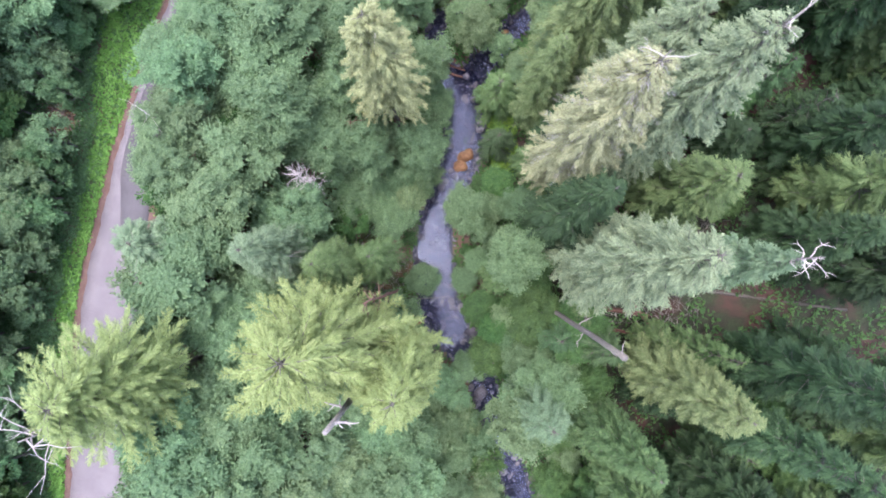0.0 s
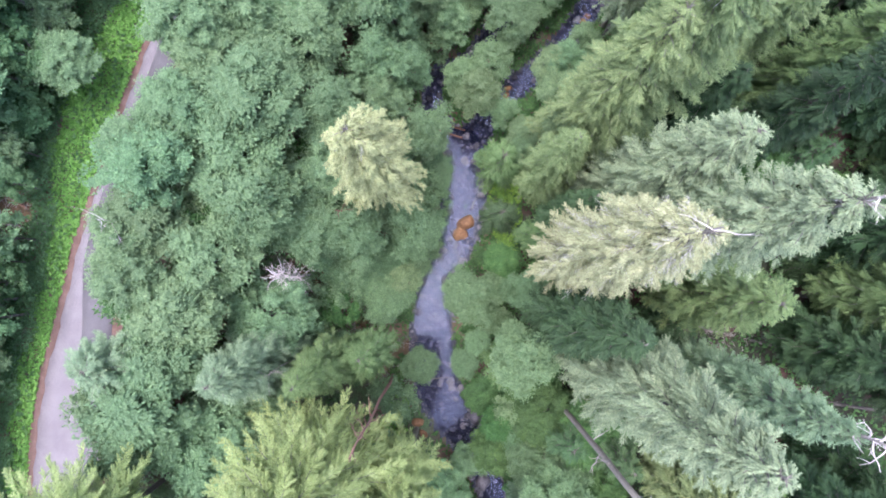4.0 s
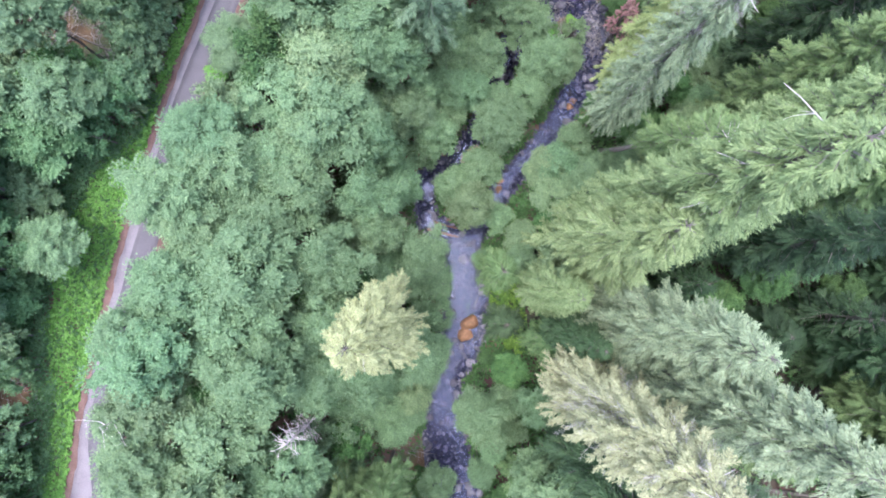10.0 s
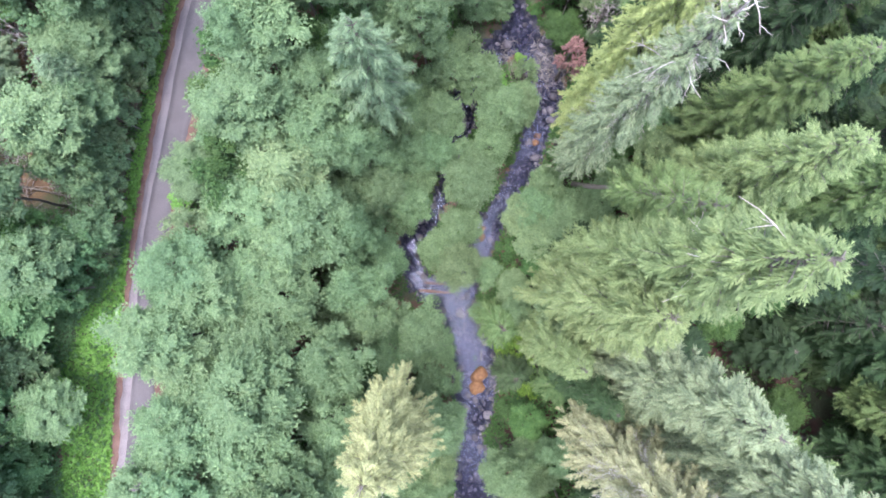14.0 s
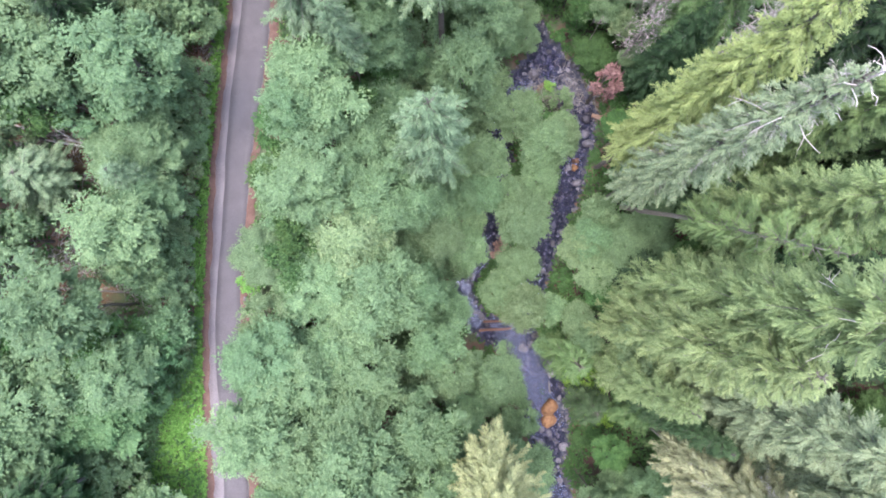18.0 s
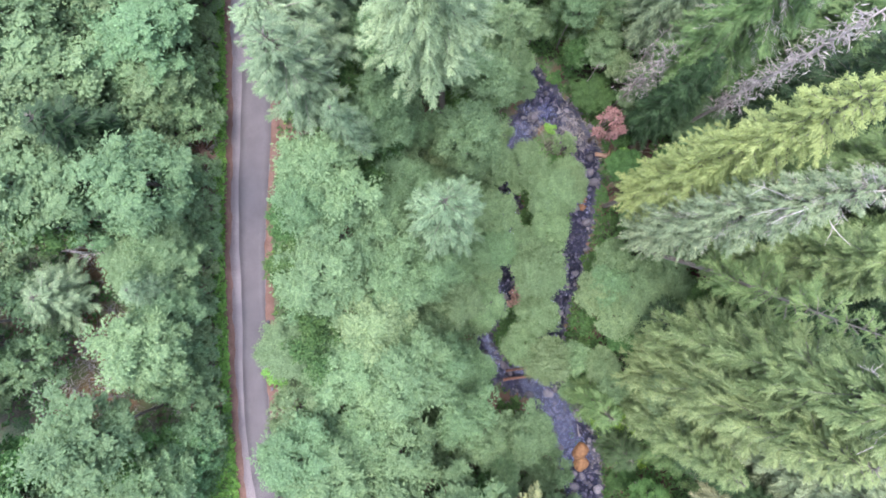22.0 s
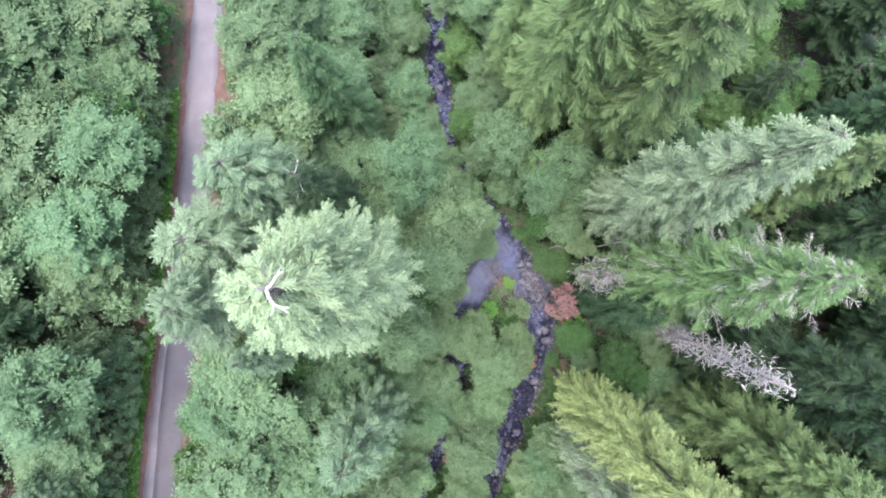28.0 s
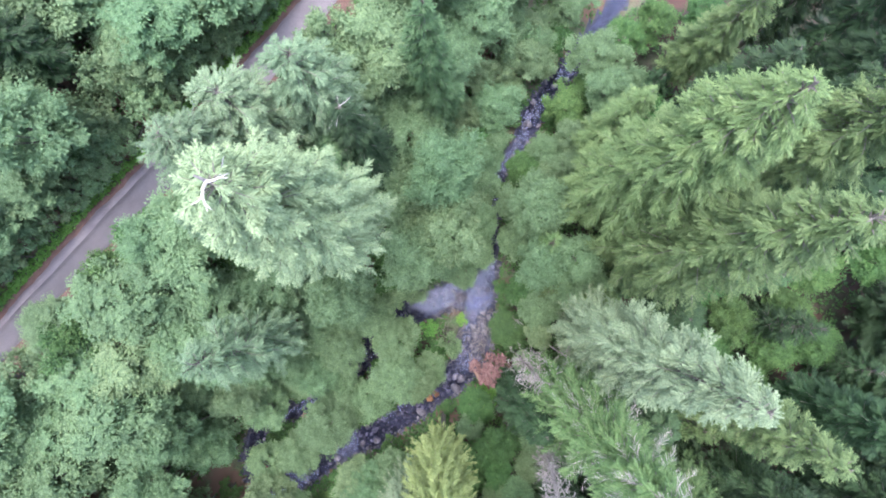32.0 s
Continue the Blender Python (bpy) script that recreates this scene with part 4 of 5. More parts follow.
def snag(name, label, x, y, z0, top, rad, seed, first, every, length, wood, limbwood, sag=0.0, rise=0.1, twigs=2, lean=(0, 0), tip=0.25, lichen=0):
    """A dead standing trunk with bare limbs, each a part of its own."""
    r = np.random.RandomState(seed)
    root = thing(name, label, "dead tree")
    root.location = (x, y, z0)
    h = top - z0
    zs = np.linspace(0, h, 8)
    ax = np.column_stack([lean[0] * zs / h + 0.1 * np.sin(zs * 0.4), lean[1] * zs / h + 0.1 * np.cos(zs * 0.5) - 0.1, zs])
    b = Bag()
    tube(b, ax, np.linspace(rad, rad * tip, 8), 7)
    part("trunk", b.mesh("trunk", wood, True), root)
    z = first * h
    while z < h:
        a = r.uniform(0, 6.28)
        s = (np.interp(z, zs, ax[:, 0]), np.interp(z, zs, ax[:, 1]), z)
        lb, own = Bag(), []
        bare_limb(r, lb, s, (math.cos(a), math.sin(a), rise), length * r.uniform(0.5, 1.2) * (1 - 0.55 * max(0, z / h - first)), max(0.03, rad * 0.24), twigs, sag, own)
        limb = part("limb", lb.mesh("limb", limbwood), root)
        for q in own:
            part("twig", q.mesh("twig", limbwood), limb)
        z += every * r.uniform(0.6, 1.4)
    if lichen:
        zz = h * (first + (0.97 - first) * r.uniform(0, 1, lichen) ** 1.3)
        a, far = r.uniform(0, 6.28, lichen), length * 0.75 * r.uniform(0.1, 1, lichen)
        c = np.column_stack([np.interp(zz, zs, ax[:, 0]) + far * np.cos(a), np.interp(zz, zs, ax[:, 1]) + far * np.sin(a), zz - 0.15 * far])
        u = unit(r.normal(size=(lichen, 3)) + [0, 0, -0.4]) * r.uniform(0.3, 1.0, (lichen, 1))
        tuft = Bag()
        cards(tuft, c, u, unit(np.cross(u, r.normal(size=(lichen, 3)))) * 0.06, 0.3)
        tagged(part("lichen", tuft.mesh("lichen", LICHEN), root, "grey lichen hanging from the limbs"), kind="stuff")
    return root


snag("dead_tree", "bleached dead tree with curled lichen-grey limbs", 43.6, 65.0, 2.8, 43.0, 0.36, 1, 0.42, 0.30, 2.4, DEAD, DEAD, 0.22, 0.05, 5, (-4.2, -0.9), lichen=900)
snag("dead_tree", "half-dead tree with tangled bare pinkish branches", 37.6, 74.2, 3.5, 24.0, 0.26, 2, 0.40, 0.26, 3.8, BARK, DEAD, 0.02, 0.35, 5, lichen=500)
snag("dead_tree", "small dead conifer of bristling bare grey twigs", -21.0, 13.4, 11.5, 24.5, 0.2, 3, 0.35, 0.12, 3.2, BLEACHED, BLEACHED, -0.02, 0.3, 3)
snag("dead_tree", "tiny bleached dead tree top above shrubs", 35.0, 80.0, 1.0, 12.5, 0.10, 4, 0.80, 0.25, 1.6, DEAD, DEAD, 0.0, 0.1, 1)
snag("dead_tree", "broken red-brown trunk with bare twigs", 16.3, -5.2, 1.5, 33.8, 0.42, 5, 0.6, 2.4, 2.6, BARK, DEAD, 0.05, 0.2, 2, (3.2, -4.2), 0.8)
snag("dead_tree", "dead grey conifer with fine bare twigs", -44.5, 92.5, 22.0, 33.5, 0.14, 6, 0.4, 0.35, 2.6, DEAD, DEAD, 0.0, 0.1, 2)
snag("dead_tree", "dead leaning trunk with stiff side twigs", -40.5, 86.5, 22.0, 31.5, 0.15, 7, 0.3, 0.5, 2.2, DEAD, DEAD, 0.0, 0.05, 1, (3.5, -2.5))
snag("dead_tree", "brown dead trunk with hanging twigs near the stream", -9.2, -3.4, 5.5, 35.5, 0.30, 8, 0.55, 0.8, 3.0, REDBARK, REDBARK, 0.3, -0.2, 2)
snag("dead_tree", "bare dead twigs above the slope", -21.0, 2.0, 10.0, 27.5, 0.12, 9, 0.85, 0.6, 3.2, DEAD, DEAD, -0.05, 0.4, 1)
snag("dead_tree", "reddish dead trunk with bare branches under a pale conifer", -14.4, 22.0, 8.0, 21.5, 0.2, 11, 0.5, 0.4, 3.2, REDBARK, REDBARK, 0.05, 0.1, 3)
snag("dead_tree", "grey leafless tree beside the stream", 41.5, 77.5, 4.0, 21.0, 0.16, 10, 0.6, 0.7, 2.4, DEAD, DEAD, 0.0, 0.2, 2)

# bleached tops and dead limbs of living trees
for label, x, y, z0, top, rad, n, length, rise, seed in (
    ("bleached dead treetop standing out of a blue-green conifer", 24.6, 18.0, 47.0, 53.0, 0.16, 6, 1.3, 0.5, 21),
    ("white forked dead treetop of a green conifer", 32.0, 1.1, 38.0, 44.5, 0.18, 9, 2.4, 0.35, 22),
    ("long bare yellowish dead limbs in a conifer top", -39.5, -15.8, 29.0, 42.0, 0.2, 13, 6.0, 0.7, 23),
    ("broken trunk end with two bare white stubs", -11.9, -15.6, 30.0, 39.8, 0.42, 3, 2.6, 0.05, 24),
    ("long white dead limbs hanging from a conifer", 25.8, 53.0, 36.0, 46.0, 0.14, 7, 4.8, -0.1, 25),
    ("bleached tangle of dead boughs in a treetop", 26.0, 53.2, 46.0, 51.5, 0.12, 12, 2.2, 0.3, 26),
    ("grey broken trunk end in a pale conifer", 9.2, 85.2, 51.0, 56.6, 0.24, 4, 1.5, 0.15, 27),
    ("dead grey boughs in a straw-coloured conifer", 16.6, 16.4, 40.0, 49.8, 0.14, 12, 2.2, 0.2, 28),
    ("dead white branch ends in a yellow-green conifer", 22.8, 37.4, 40.0, 52.5, 0.16, 9, 5.0, 0.0, 29),
    ("bare twigs in a bright conifer", -9.0, 26.6, 26.0, 39.5, 0.10, 10, 2.8, 0.1, 30),
    ("bare twisted twigs on a road-side alder", -37.5, 19.5, 26.0, 31.8, 0.08, 5, 3.4, 0.2, 31),
    ("dead grey twigs in a conifer", 7.5, 97.0, 31.0, 37.5, 0.10, 8, 2.6, 0.2, 32),
):
    r = np.random.RandomState(seed)
    root = thing("dead_treetop", label, "dead branch")
    root.location = (x, y, z0)
    h = top - z0
    b = Bag()
    tube(b, [(0, 0, 0), (0.05, 0, h * 0.5), (0, 0.08, h)], [rad, rad * 0.75, rad * (0.7 if rad > 0.3 else 0.3)], 6)
    part("stem", b.mesh("stem", DEAD, True), root)
    for i in range(n):
        a = 6.28 * i / n + r.uniform(-0.5, 0.5)
        z = h * r.uniform(0.25, 0.98)
        lb = Bag()
        bare_limb(r, lb, (0, 0, z), (math.cos(a), math.sin(a), rise), length * r.uniform(0.5, 1.1), max(0.035, rad * 0.4), 2, 0.05)
        part("limb", lb.mesh("limb", BLEACHED), root)


def log(label, a, b, rad, wood, seed, name="fallen_log", stubs=0, endcap=True):
    r = np.random.RandomState(seed)
    a, b = np.array(a, float), np.array(b, float)
    root = thing(name, label, "log")
    root.location = a
    k = np.linspace(0, 1, 7)[:, None]
    pts = (b - a) * k + np.column_stack([0.08 * np.sin(k[:, 0] * 5 + seed), 0.08 * np.cos(k[:, 0] * 4), np.zeros(7)])
    bag = Bag()
    tube(bag, pts, np.linspace(rad, rad * 0.65, 7), 8, False)
    part("trunk", bag.mesh("trunk", wood, True), root)
    if endcap:
        cap = Bag()
        d = unit(b - a)
        tube(cap, [pts[0] - d * 0.004, pts[0] + d * 0.05], [rad * 0.97, rad * 0.97], 8)
        part("cut_end", cap.mesh("cut_end", CUT), root, "pale broken end of the log")
    for _ in range(stubs):
        p = pts[r.randint(1, 6)]
        sb = Bag()
        bare_limb(r, sb, p, unit(r.normal(size=3) + [0, 0, 0.9]), r.uniform(0.8, 2.2), rad * 0.2, 1)
        part("limb", sb.mesh("limb", wood), root)
    return root


def laid(x, y, rad):
    return (x, y, float(ground_z(x, y)) + rad * 0.75)


log("long red-brown log lying in the undergrowth", laid(11, -6.9, 0.35), laid(37, -11.5, 0.35), 0.38, REDBARK, 1, stubs=4)
log("long red-brown log on the dark slope", laid(26, -6.4, 0.35), laid(70, -12.5, 0.35), 0.42, REDBARK, 2, stubs=5)
log("fallen reddish trunk crossing other logs", laid(30, -4.0, 0.3), laid(38, -15, 0.4), 0.32, REDBARK, 3, stubs=3)
log("grey fallen trunk on the wooded slope", laid(40, -3.0, 0.3), laid(62, -6, 0.4), 0.34, BARK, 4, stubs=3)
log("thin bleached log spanning the stream", (-9.6, -5.6, 1.25), (0.4, -4.9, 0.55), 0.10, DEAD, 5)
log("curved bleached branch beside the stream", (5.4, -8.2, 0.6), (8.6, -6.6, 1.2), 0.13, DEAD, 6)
log("reddish bare log jammed across the stream", (-2.8, 40.4, 0.45), (2.8, 38.6, 0.5), 0.27, REDBARK, 7)
log("reddish log jammed beside another in the stream", (-1.6, 41.6, 0.5), (3.2, 40.0, 0.45), 0.22, REDBARK, 8)
log("short grey log stranded on the gravel", (4.4, 25.2, 0.5), (5.0, 27.4, 0.6), 0.10, DEAD, 9)
log("thick brown log end below the trees", laid(35.2, 56.8, 0.4), laid(39.5, 60.5, 0.4), 0.45, BARK, 10)
log("grey dead trunk lying in the clearing", laid(-47.5, 92, 0.3), laid(-37.5, 84.3, 0.3), 0.18, DEAD, 11, stubs=7)
log("long thin dead log in the clearing", laid(-50, 70.2, 0.2), laid(-40.6, 65.4, 0.2), 0.17, BARK, 12, stubs=3)
log("bleached fallen dead conifer in a clearing", (-43.5, 92.0, 24.2), (-50.6, 96.8, 24.0), 0.2, BLEACHED, 21, stubs=22)
log("grey dead trunk with stiff side twigs in a clearing", (-37.5, 84.1, 24.2), (-46.5, 90.1, 23.8), 0.18, BLEACHED, 22, stubs=16)
log("weathered log lying across brown litter", laid(-60, 24.5, 0.2), laid(-53.5, 21.5, 0.2), 0.26, REDBARK, 13, stubs=3)
log("dead log among twigs west of the road", laid(-61, 20.5, 0.2), laid(-55, 19.8, 0.2), 0.2, DEAD, 14, stubs=3)
log("cut log lying on red litter", (-13.5, -7.5, 7.6), (-18.5, -12.5, 10.2), 0.38, CUT, 15)
log("cut log beside another on red litter", (-11.2, -7.6, 6.4), (-11.8, -13.5, 7.2), 0.36, CUT, 16)
log("thin fallen stem beside the stream", laid(13.6, 8.8, 0.2), laid(19.5, 7.2, 0.2), 0.13, DEAD, 17)
log("dark fallen trunk in the shade", laid(37, 5.5, 0.3), laid(50, 2.5, 0.3), 0.4, BARK, 18, stubs=2)


def root_wad(label, x, y, seed, heading):
    """A torn-out stump: a short stem with its roots spread out."""
    r = np.random.RandomState(seed)
    root = thing("uprooted_stump", label, "stump")
    root.location = (x, y, float(ground_z(x, y)) + 0.45)
    d = np.array([math.cos(heading), math.sin(heading), -0.08])
    b = Bag()
    tube(b, [(0, 0, 0.3), d * 1.0 + [0, 0, 0.2], d * 2.1 + [0, 0, 0.05]], [0.5, 0.38, 0.36], 9, True)
    part("stem", b.mesh("stem", CUT, True), root)
    for i in range(13):
        a = 6.28 * i / 13
        s = np.array([-d[1], d[0], 0]) * math.cos(a) + np.array([0, 0, 1]) * max(-0.35, math.sin(a))
        q = Bag()
        bare_limb(r, q, (0, 0, 0.35), s - d * r.uniform(0.1, 0.7), r.uniform(1.1, 2.3), 0.16, 2)
        part("root", q.mesh("root", REDBARK), root)
    return root


root_wad("uprooted stump with a sawn stem beside the road", -39.6, 63.2, 41, -1.0)
root_wad("uprooted reddish stump at the road edge", -23.6, 92.8, 42, -0.9)
root_wad("dark uprooted stump at the stream bank", 33.6, 67.0, 44, 2.4)


# ---- rust-coloured dead sprays ----
for x, y, z, rad, label in ((32.8, 71.2, 12.6, 2.8, "rust-red dead spray above the stream"), (6.3, 52.6, 2.6, 2.0, "rust-red withered shrub on the islet")):
    g = float(ground_z(x, y))
    tree("shrub", x, y, z, rad, RUST, label, 1, "dead_shrub", "withered shrubs", g, BARK)

# ---- shrubs ----
for x, y, top, rad, mat in (
    (9.3, 22.4, 3.4, 2.2, VIVID), (9.6, 27.5, 3.2, 2.2, VIVID), (10.8, 19.0, 3.6, 2.2, VIVID), (9.4, 31.5, 2.6, 1.8, VIVID), (10.9, 24.8, 4.0, 2.2, VIVID), (8.8, 17.0, 3.0, 1.7, SHRUB),
    (-41.2, -4.5, 23.6, 2.6, GRASS), (-39.4, -7.5, 24.0, 2.6, SHRUB), (-40.8, 6.0, 23.0, 1.8, SHRUB), (-28.2, 61.0, 22.6, 1.8, GRASS), (-26.8, 63.8, 22.4, 1.4, SHRUB),
    (34.6, 64.6, 4.2, 2.4, GRASS), (36.8, 68.2, 4.4, 2.2, SHRUB), (34.4, 61.4, 3.8, 2.0, GRASS), (35.6, 76.5, 5.0, 2.4, SHRUB), (35.0, 84.2, 5.0, 2.6, SHRUB), (26.0, 72.2, 7.6, 2.0, PALE),
    (7.0, -6.0, 3.4, 2.2, SHRUB), (9.4, -10.5, 4.0, 2.8, SHRUB), (8.2, -15.4, 3.8, 2.6, SHRUB), (6.8, 0.0, 3.6, 2.2, SHRUB), (12.5, -13.5, 4.6, 3.0, GRASS), (-8.4, -9.0, 4.4, 2.4, GRASS), (-9.5, -13.5, 5.0, 2.6, GRASS),
    (4.6, 46.0, 2.6, 2.0, SHRUB), (8.0, 48.6, 2.8, 2.2, SHRUB), (7.6, 51.0, 2.4, 1.6, SHRUB), (14.5, 43.0, 3.8, 2.4, SHRUB), (21.5, 66.0, 3.0, 2.4, SHRUB), (24.2, 70.0, 3.2, 2.2, SHRUB), (22.0, 73.6, 2.8, 1.8, GRASS), (27.4, 76.5, 1.8, 1.1, GRASS),
):
    tree("shrub", x, y, top, rad, mat, {"shrub_leaf": "green leafy shrub on the bank", "verge_leaf": "bright green leafy shrub in the open", "vivid_leaf": "vivid yellow-green leafy shrub on the bank", "pale_alder_leaf": "pale green shrub beside the stream"}[mat.name], None, None, "shrubs")
for _ in range(900):
    x, y = rng.uniform(-12, 46), rng.uniform(-40, 125)
    b = float(bank(x, y))
    if 0.7 < b < 2.6 and all(math.hypot(x - a, y - c) > 2.3 for a, c, q in PLANTED if q < 2.9) and math.hypot(x - 31, y - 75) > 6 and math.hypot((x - 9) / 6, (y - 25.5) / 9) > 1:
        tree("shrub", x, y, float(ground_z(x, y)) + rng.uniform(1.4, 2.8), rng.uniform(1.2, 2.0), SHRUB, "green leafy shrub on the bank", None, None, "shrubs")


# ---- undergrowth, verge grass and cobbles ----
def scatter(n, seed, keep, x0, x1, y0, y1):
    r = np.random.RandomState(seed)
    x, y = r.uniform(x0, x1, n), r.uniform(y0, y1, n)
    k = keep(x, y)
    return r, x[k], y[k]


def leaf_carpet(name, label, category, r, x, y, mat, size, lift, flat=0.55):
    n = len(x)
    z = ground_z(x, y) + r.uniform(0.02, 1.0, n) * lift
    a = r.uniform(0, 6.28, n)
    u = np.column_stack([np.cos(a), np.sin(a), r.uniform(-0.15, flat, n)])
    u = unit(u) * (size * r.uniform(0.6, 1.3, n))[:, None]
    v = unit(np.cross(np.array([0, 0, 1.0]) + r.normal(size=(n, 3)) * 0.35, u)) * (np.linalg.norm(u, axis=1) * 0.24)[:, None]
    bag = Bag()
    cards(bag, np.column_stack([x, y, z]), u, v, 0.3)
    return tagged(new(name, bag.mesh(name, mat)), label, category, kind="stuff")


def off_road(x, y, e):
    return (x < along(ROAD_LEFT, y) - e) | (x > along(ROAD_RIGHT, y) + e)


def patchy(x, y):
    return np.sin(x * 0.42 + 2.1 * np.sin(y * 0.23)) + np.sin(y * 0.51 + 1.7 * np.sin(x * 0.31)) + 0.5 * np.sin(x * 1.9 + y * 1.3)


in_gap = lambda x, y: np.min([np.hypot(x - a, y - c) / q for a, c, q in GAPS], axis=0) < 0.8
r, x, y = scatter(125000, 61, lambda x, y: off_road(x, y, 1.3) & (bank(x, y) > 0.15) & (patchy(x, y) > -0.9) & ~in_gap(x, y) & (to_line(x, y, MIDLINE) < 74), -80, 92, -50, 142)
leaf_carpet("undergrowth", "knee-high green undergrowth of ferns and brambles", "undergrowth", r, x, y, SHRUB, 0.75, 0.7)
r, x, y = scatter(380000, 62, lambda x, y: (x < along(ROAD_LEFT, y) - 0.9) & (x > along(ROAD_LEFT, y) - np.interp(y, [12, 24, 30, 44, 50, 56], [3.4, 4.8, 7.4, 8.8, 6.2, 2.6]) - 0.5 * np.sin(y * 0.9)) & (y < 64) | (x < along(ROAD_LEFT, y) - 0.9) & (x > along(ROAD_LEFT, y) - 2.6) & (y >= 64), -60, 0, -50, 120)
leaf_carpet("verge_grass", "bright green grass and weeds along the road", "grass", r, x, y, GRASS, 0.55, 0.4, 0.5)
r, x, y = scatter(120000, 66, lambda x, y: (bank(x, y) > 0.2) & (bank(x, y) < 14) & (x > along(LEFT_CHANNEL, y)) & (patchy(x + 5, y) > -0.8) & ~in_gap(x, y), -4, 56, -42, 125)
leaf_carpet("bank_undergrowth", "dense bright green plants on the stream bank", "undergrowth", r, x, y, SHRUB, 0.7, 0.9)
r, x, y = scatter(260000, 67, lambda x, y: (x < along(ROAD_LEFT, y) - verge(y) - 0.4 * np.sin(y * 0.8)) & (x > along(ROAD_LEFT, y) - 17) & (y < 60) & ~in_gap(x, y), -75, -30, -45, 62)
leaf_carpet("slope_undergrowth", "green ferns and weeds under the roadside trees", "undergrowth", r, x, y, MAPLE, 0.45, 0.8)
r, x, y = scatter(9000, 63, lambda x, y: (x > along(ROAD_RIGHT, y) + 1.0) & (x < along(ROAD_RIGHT, y) + 2.6), -48, 8, -40, 130)
leaf_carpet("roadside_weeds", "low green weeds beside the road shoulder", "weeds", r, x, y, GRASS, 0.45, 0.3, 0.8)
r, x, y = scatter(16000, 64, lambda x, y: ((((x - 6.0) / 0.95) ** 2 + ((y - 31) / 3.4) ** 2) < 1) | ((((x - 3.6) / 0.6) ** 2 + ((y - 25.5) / 1.8) ** 2) < 1) | ((((x - 27.6) / 0.8) ** 2 + ((y - 77) / 2.0) ** 2) < 1), 2, 30, 20, 82)
leaf_carpet("bar_grass", "vivid green moss and grass on a stream bar", "grass", r, x, y, VIVID, 0.3, 0.18, 0.8)

r, x, y = scatter(30000, 68, lambda x, y: ((((x - 10.0) / 2.8) ** 2 + ((y - 25.5) / 8.5) ** 2) < 0.85 + 0.35 * np.sin(x * 2.1) * np.sin(y * 1.7)) & (patchy(x * 2.2, y * 2.2) > -0.9) & (bank(x, y) > 0.2), 6, 14, 16, 35)
leaf_carpet("bank_grass", "vivid yellow-green plants on the open stream bank", "grass", r, x, y, VIVID, 0.4, 1.0, 0.6)

# cobbles too many to count
r, x, y = scatter(44000, 65, lambda x, y: bank(x, y) < 0.45, -12, 45, -45, 135)
keep = r.uniform(0, 1, len(x)) < np.where((np.hypot((x - 31) / 3.2, (y - 75) / 7) < 1) | (np.hypot((x - 5) / 2, (y - 21) / 4.5) < 1), 1.0, 0.62)
x, y = x[keep], y[keep]
stones = [ball(np.random.RandomState(70 + i), 1.0, 0.6) for i in range(4)]
bm = bmesh.new()
bmesh.ops.create_icosphere(bm, subdivisions=1, radius=1.0)
ico_v, ico_f = np.array([v.co[:] for v in bm.verts]), np.array([[v.index for v in f.verts] for f in bm.faces])
bm.free()
n = len(x)
size = 0.12 + 0.34 * r.uniform(0, 1, n) ** 3
turn = r.uniform(0, 6.28, n)
vv = ico_v[None] * (size[:, None, None] * r.uniform(0.7, 1.25, (n, 1, 3)) * [1.2, 0.9, 0.6]) * (1 + 0.18 * r.normal(size=(n, len(ico_v), 1)))
vx = vv[..., 0] * np.cos(turn)[:, None] - vv[..., 1] * np.sin(turn)[:, None] + x[:, None]
vy = vv[..., 0] * np.sin(turn)[:, None] + vv[..., 1] * np.cos(turn)[:, None] + y[:, None]
vz = vv[..., 2] + (ground_z(x, y) + size * 0.25 + 0.16 * ((y > 16) & (y < 38) & (x > along(LEFT_CHANNEL, y) + 0.6)))[:, None]
bag = Bag()
bag.v, bag.f, bag.count = [np.stack([vx, vy, vz], -1).reshape(-1, 3)], [tuple(q) for q in (ico_f[None] + (np.arange(n) * len(ico_v))[:, None, None]).reshape(-1, 3).tolist()], n * len(ico_v)
tagged(new("cobbles", bag.mesh("cobbles", ROCK)), "grey and purplish cobbles in the stream bed", "cobbles", kind="stuff")

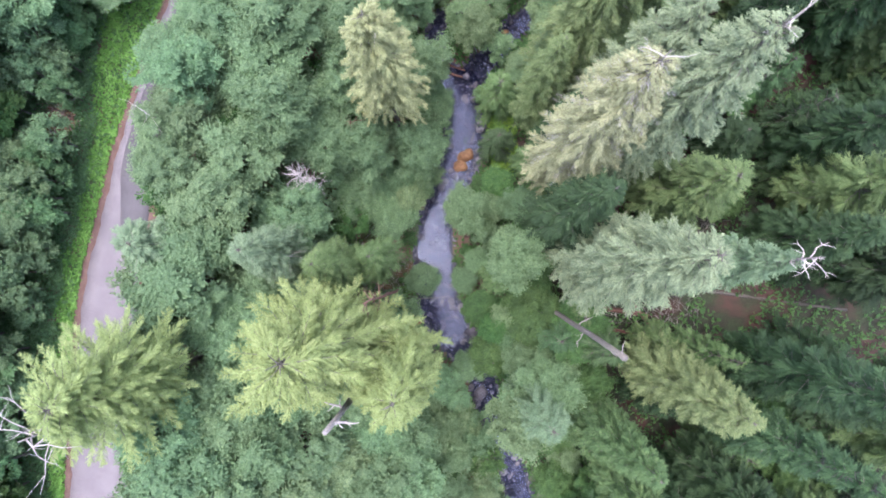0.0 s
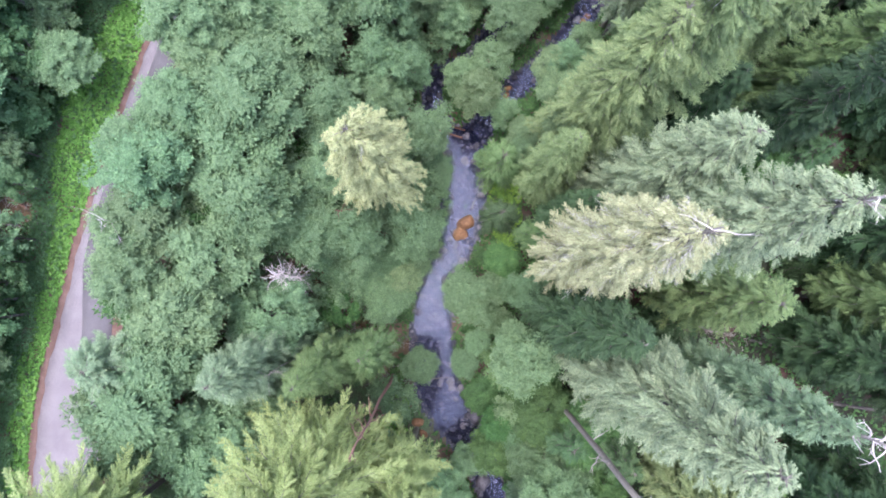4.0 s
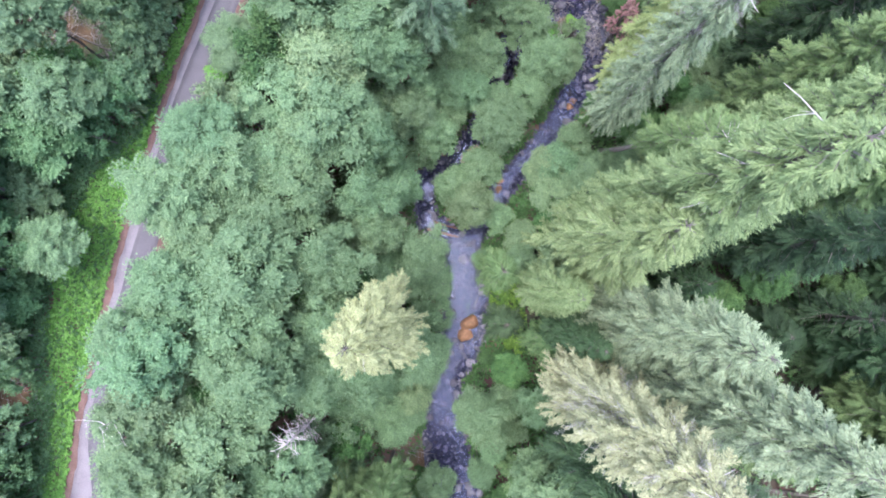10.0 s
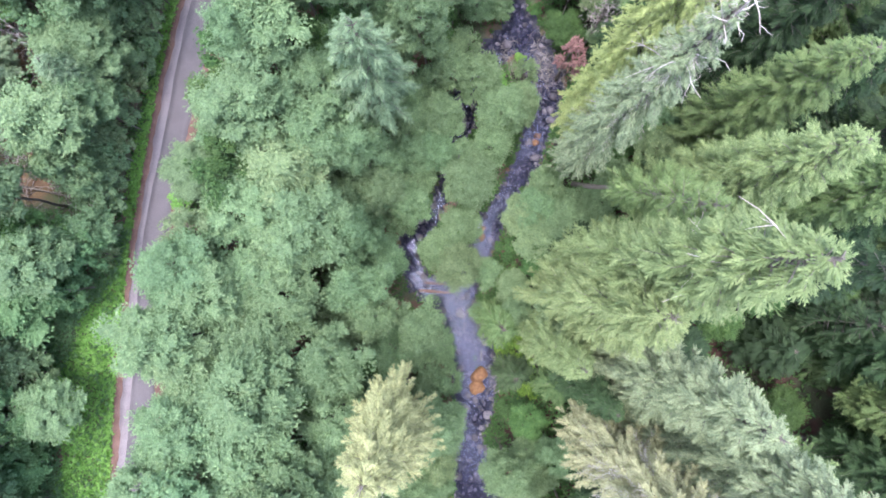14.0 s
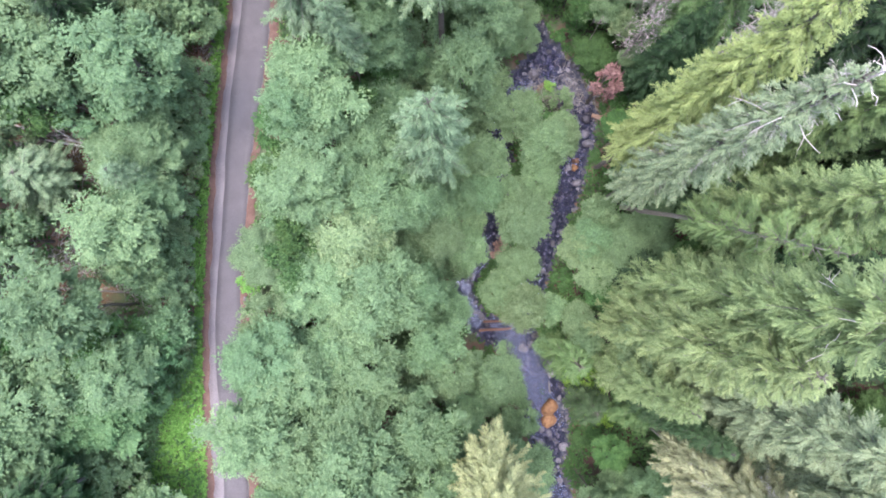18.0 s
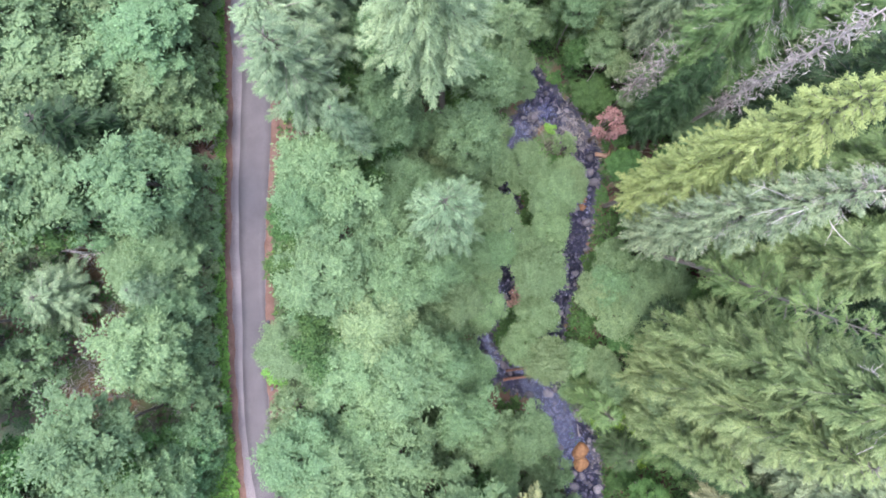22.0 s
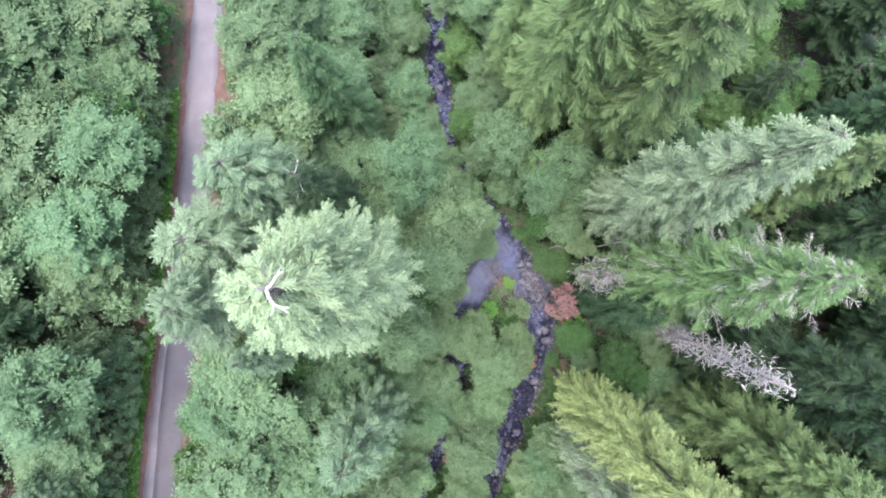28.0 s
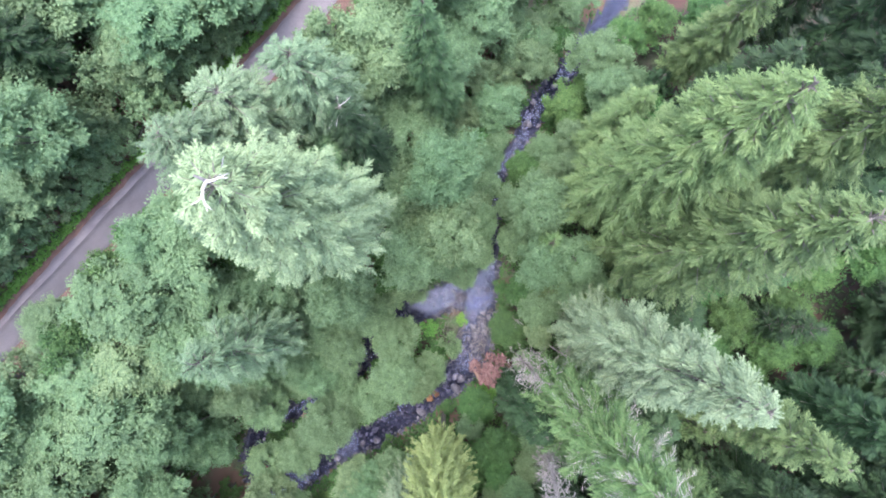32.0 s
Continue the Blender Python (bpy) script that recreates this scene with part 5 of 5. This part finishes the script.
# fallen twigs in the clearings
r = np.random.RandomState(69)
spots = [(a + q * 1.1 * u, b + q * 1.1 * v) for a, b, q in GAPS for u, v in r.uniform(-1, 1, (int(9 * q * q), 2))]
bag = Bag()
for x, y in spots:
    a, long = r.uniform(0, 6.28), r.uniform(0.6, 2.6)
    z = float(ground_z(x, y))
    e = (x + long * math.cos(a), y + long * math.sin(a))
    tube(bag, [(x, y, z + 0.1), (x + long * 0.5 * math.cos(a + 0.2), y + long * 0.5 * math.sin(a + 0.2), z + r.uniform(0.1, 0.6)), (*e, float(ground_z(*e)) + 0.08)], [0.045, 0.035, 0.012], 3, False)
tagged(new("fallen_twigs", bag.mesh("fallen_twigs", DEAD)), "grey fallen twigs on brown needle litter", "twigs", kind="stuff")

# boulders
def boulder_mesh(i, mat):
    v, f = stones[i]
    return Bag().add(v, f).mesh("boulder", mat, True)


BOULDERS = {(i, m.name): boulder_mesh(i, m) for i in range(4) for m in (ROCK, ORANGE)}


def boulder(x, y, size, mat, label):
    ob = tagged(new("boulder", BOULDERS[(rng.randrange(4), mat.name)]), label, "boulder", "stream boulders")
    ob.matrix_basis = pose(x, y, float(ground_z(x, y)) + size * 0.22, 0, 0, rng.uniform(0, 360)) @ Matrix.Diagonal((size, size * rng.uniform(0.8, 1.1), size, 1))


for x, y, size in ((3.3, 22.8, 1.75), (2.3, 20.9, 1.5), (-5.3, -12.6, 1.1), (-6.0, -9.6, 0.9), (-4.4, -14.6, 0.8), (10.9, 46.8, 0.9), (11.3, 48.2, 0.8), (25.6, 61.0, 0.8), (26.4, 62.0, 0.7)):
    boulder(x, y, size, ORANGE, "rust-orange boulder in the stream")
boulder(29.8, 63.9, 1.1, ROCK, "large pale grey boulder in the stream")
boulder(6.0, -23.6, 1.4, ROCK, "large grey boulder in the stream")
boulder(4.9, -11.8, 1.5, ROCK, "large pale grey boulder at the stream bar")
done = 0
while done < 290:
    x, y = rng.uniform(-10, 42), rng.uniform(-40, 130)
    if -3.5 < float(bank(x, y)) < 0.5:
        done += 1
        boulder(x, y, 0.28 + 0.7 * rng.random() ** 2, ROCK, "grey stream boulder half out of the water")
# pale stones at the road edge
for x, y in ((-29.4, 62.9), (-28.9, 61.8), (-26.4, 68.0), (-29.9, 60.0)):
    boulder(x, y, 0.3, ROCK, "small pale stone beside the road")
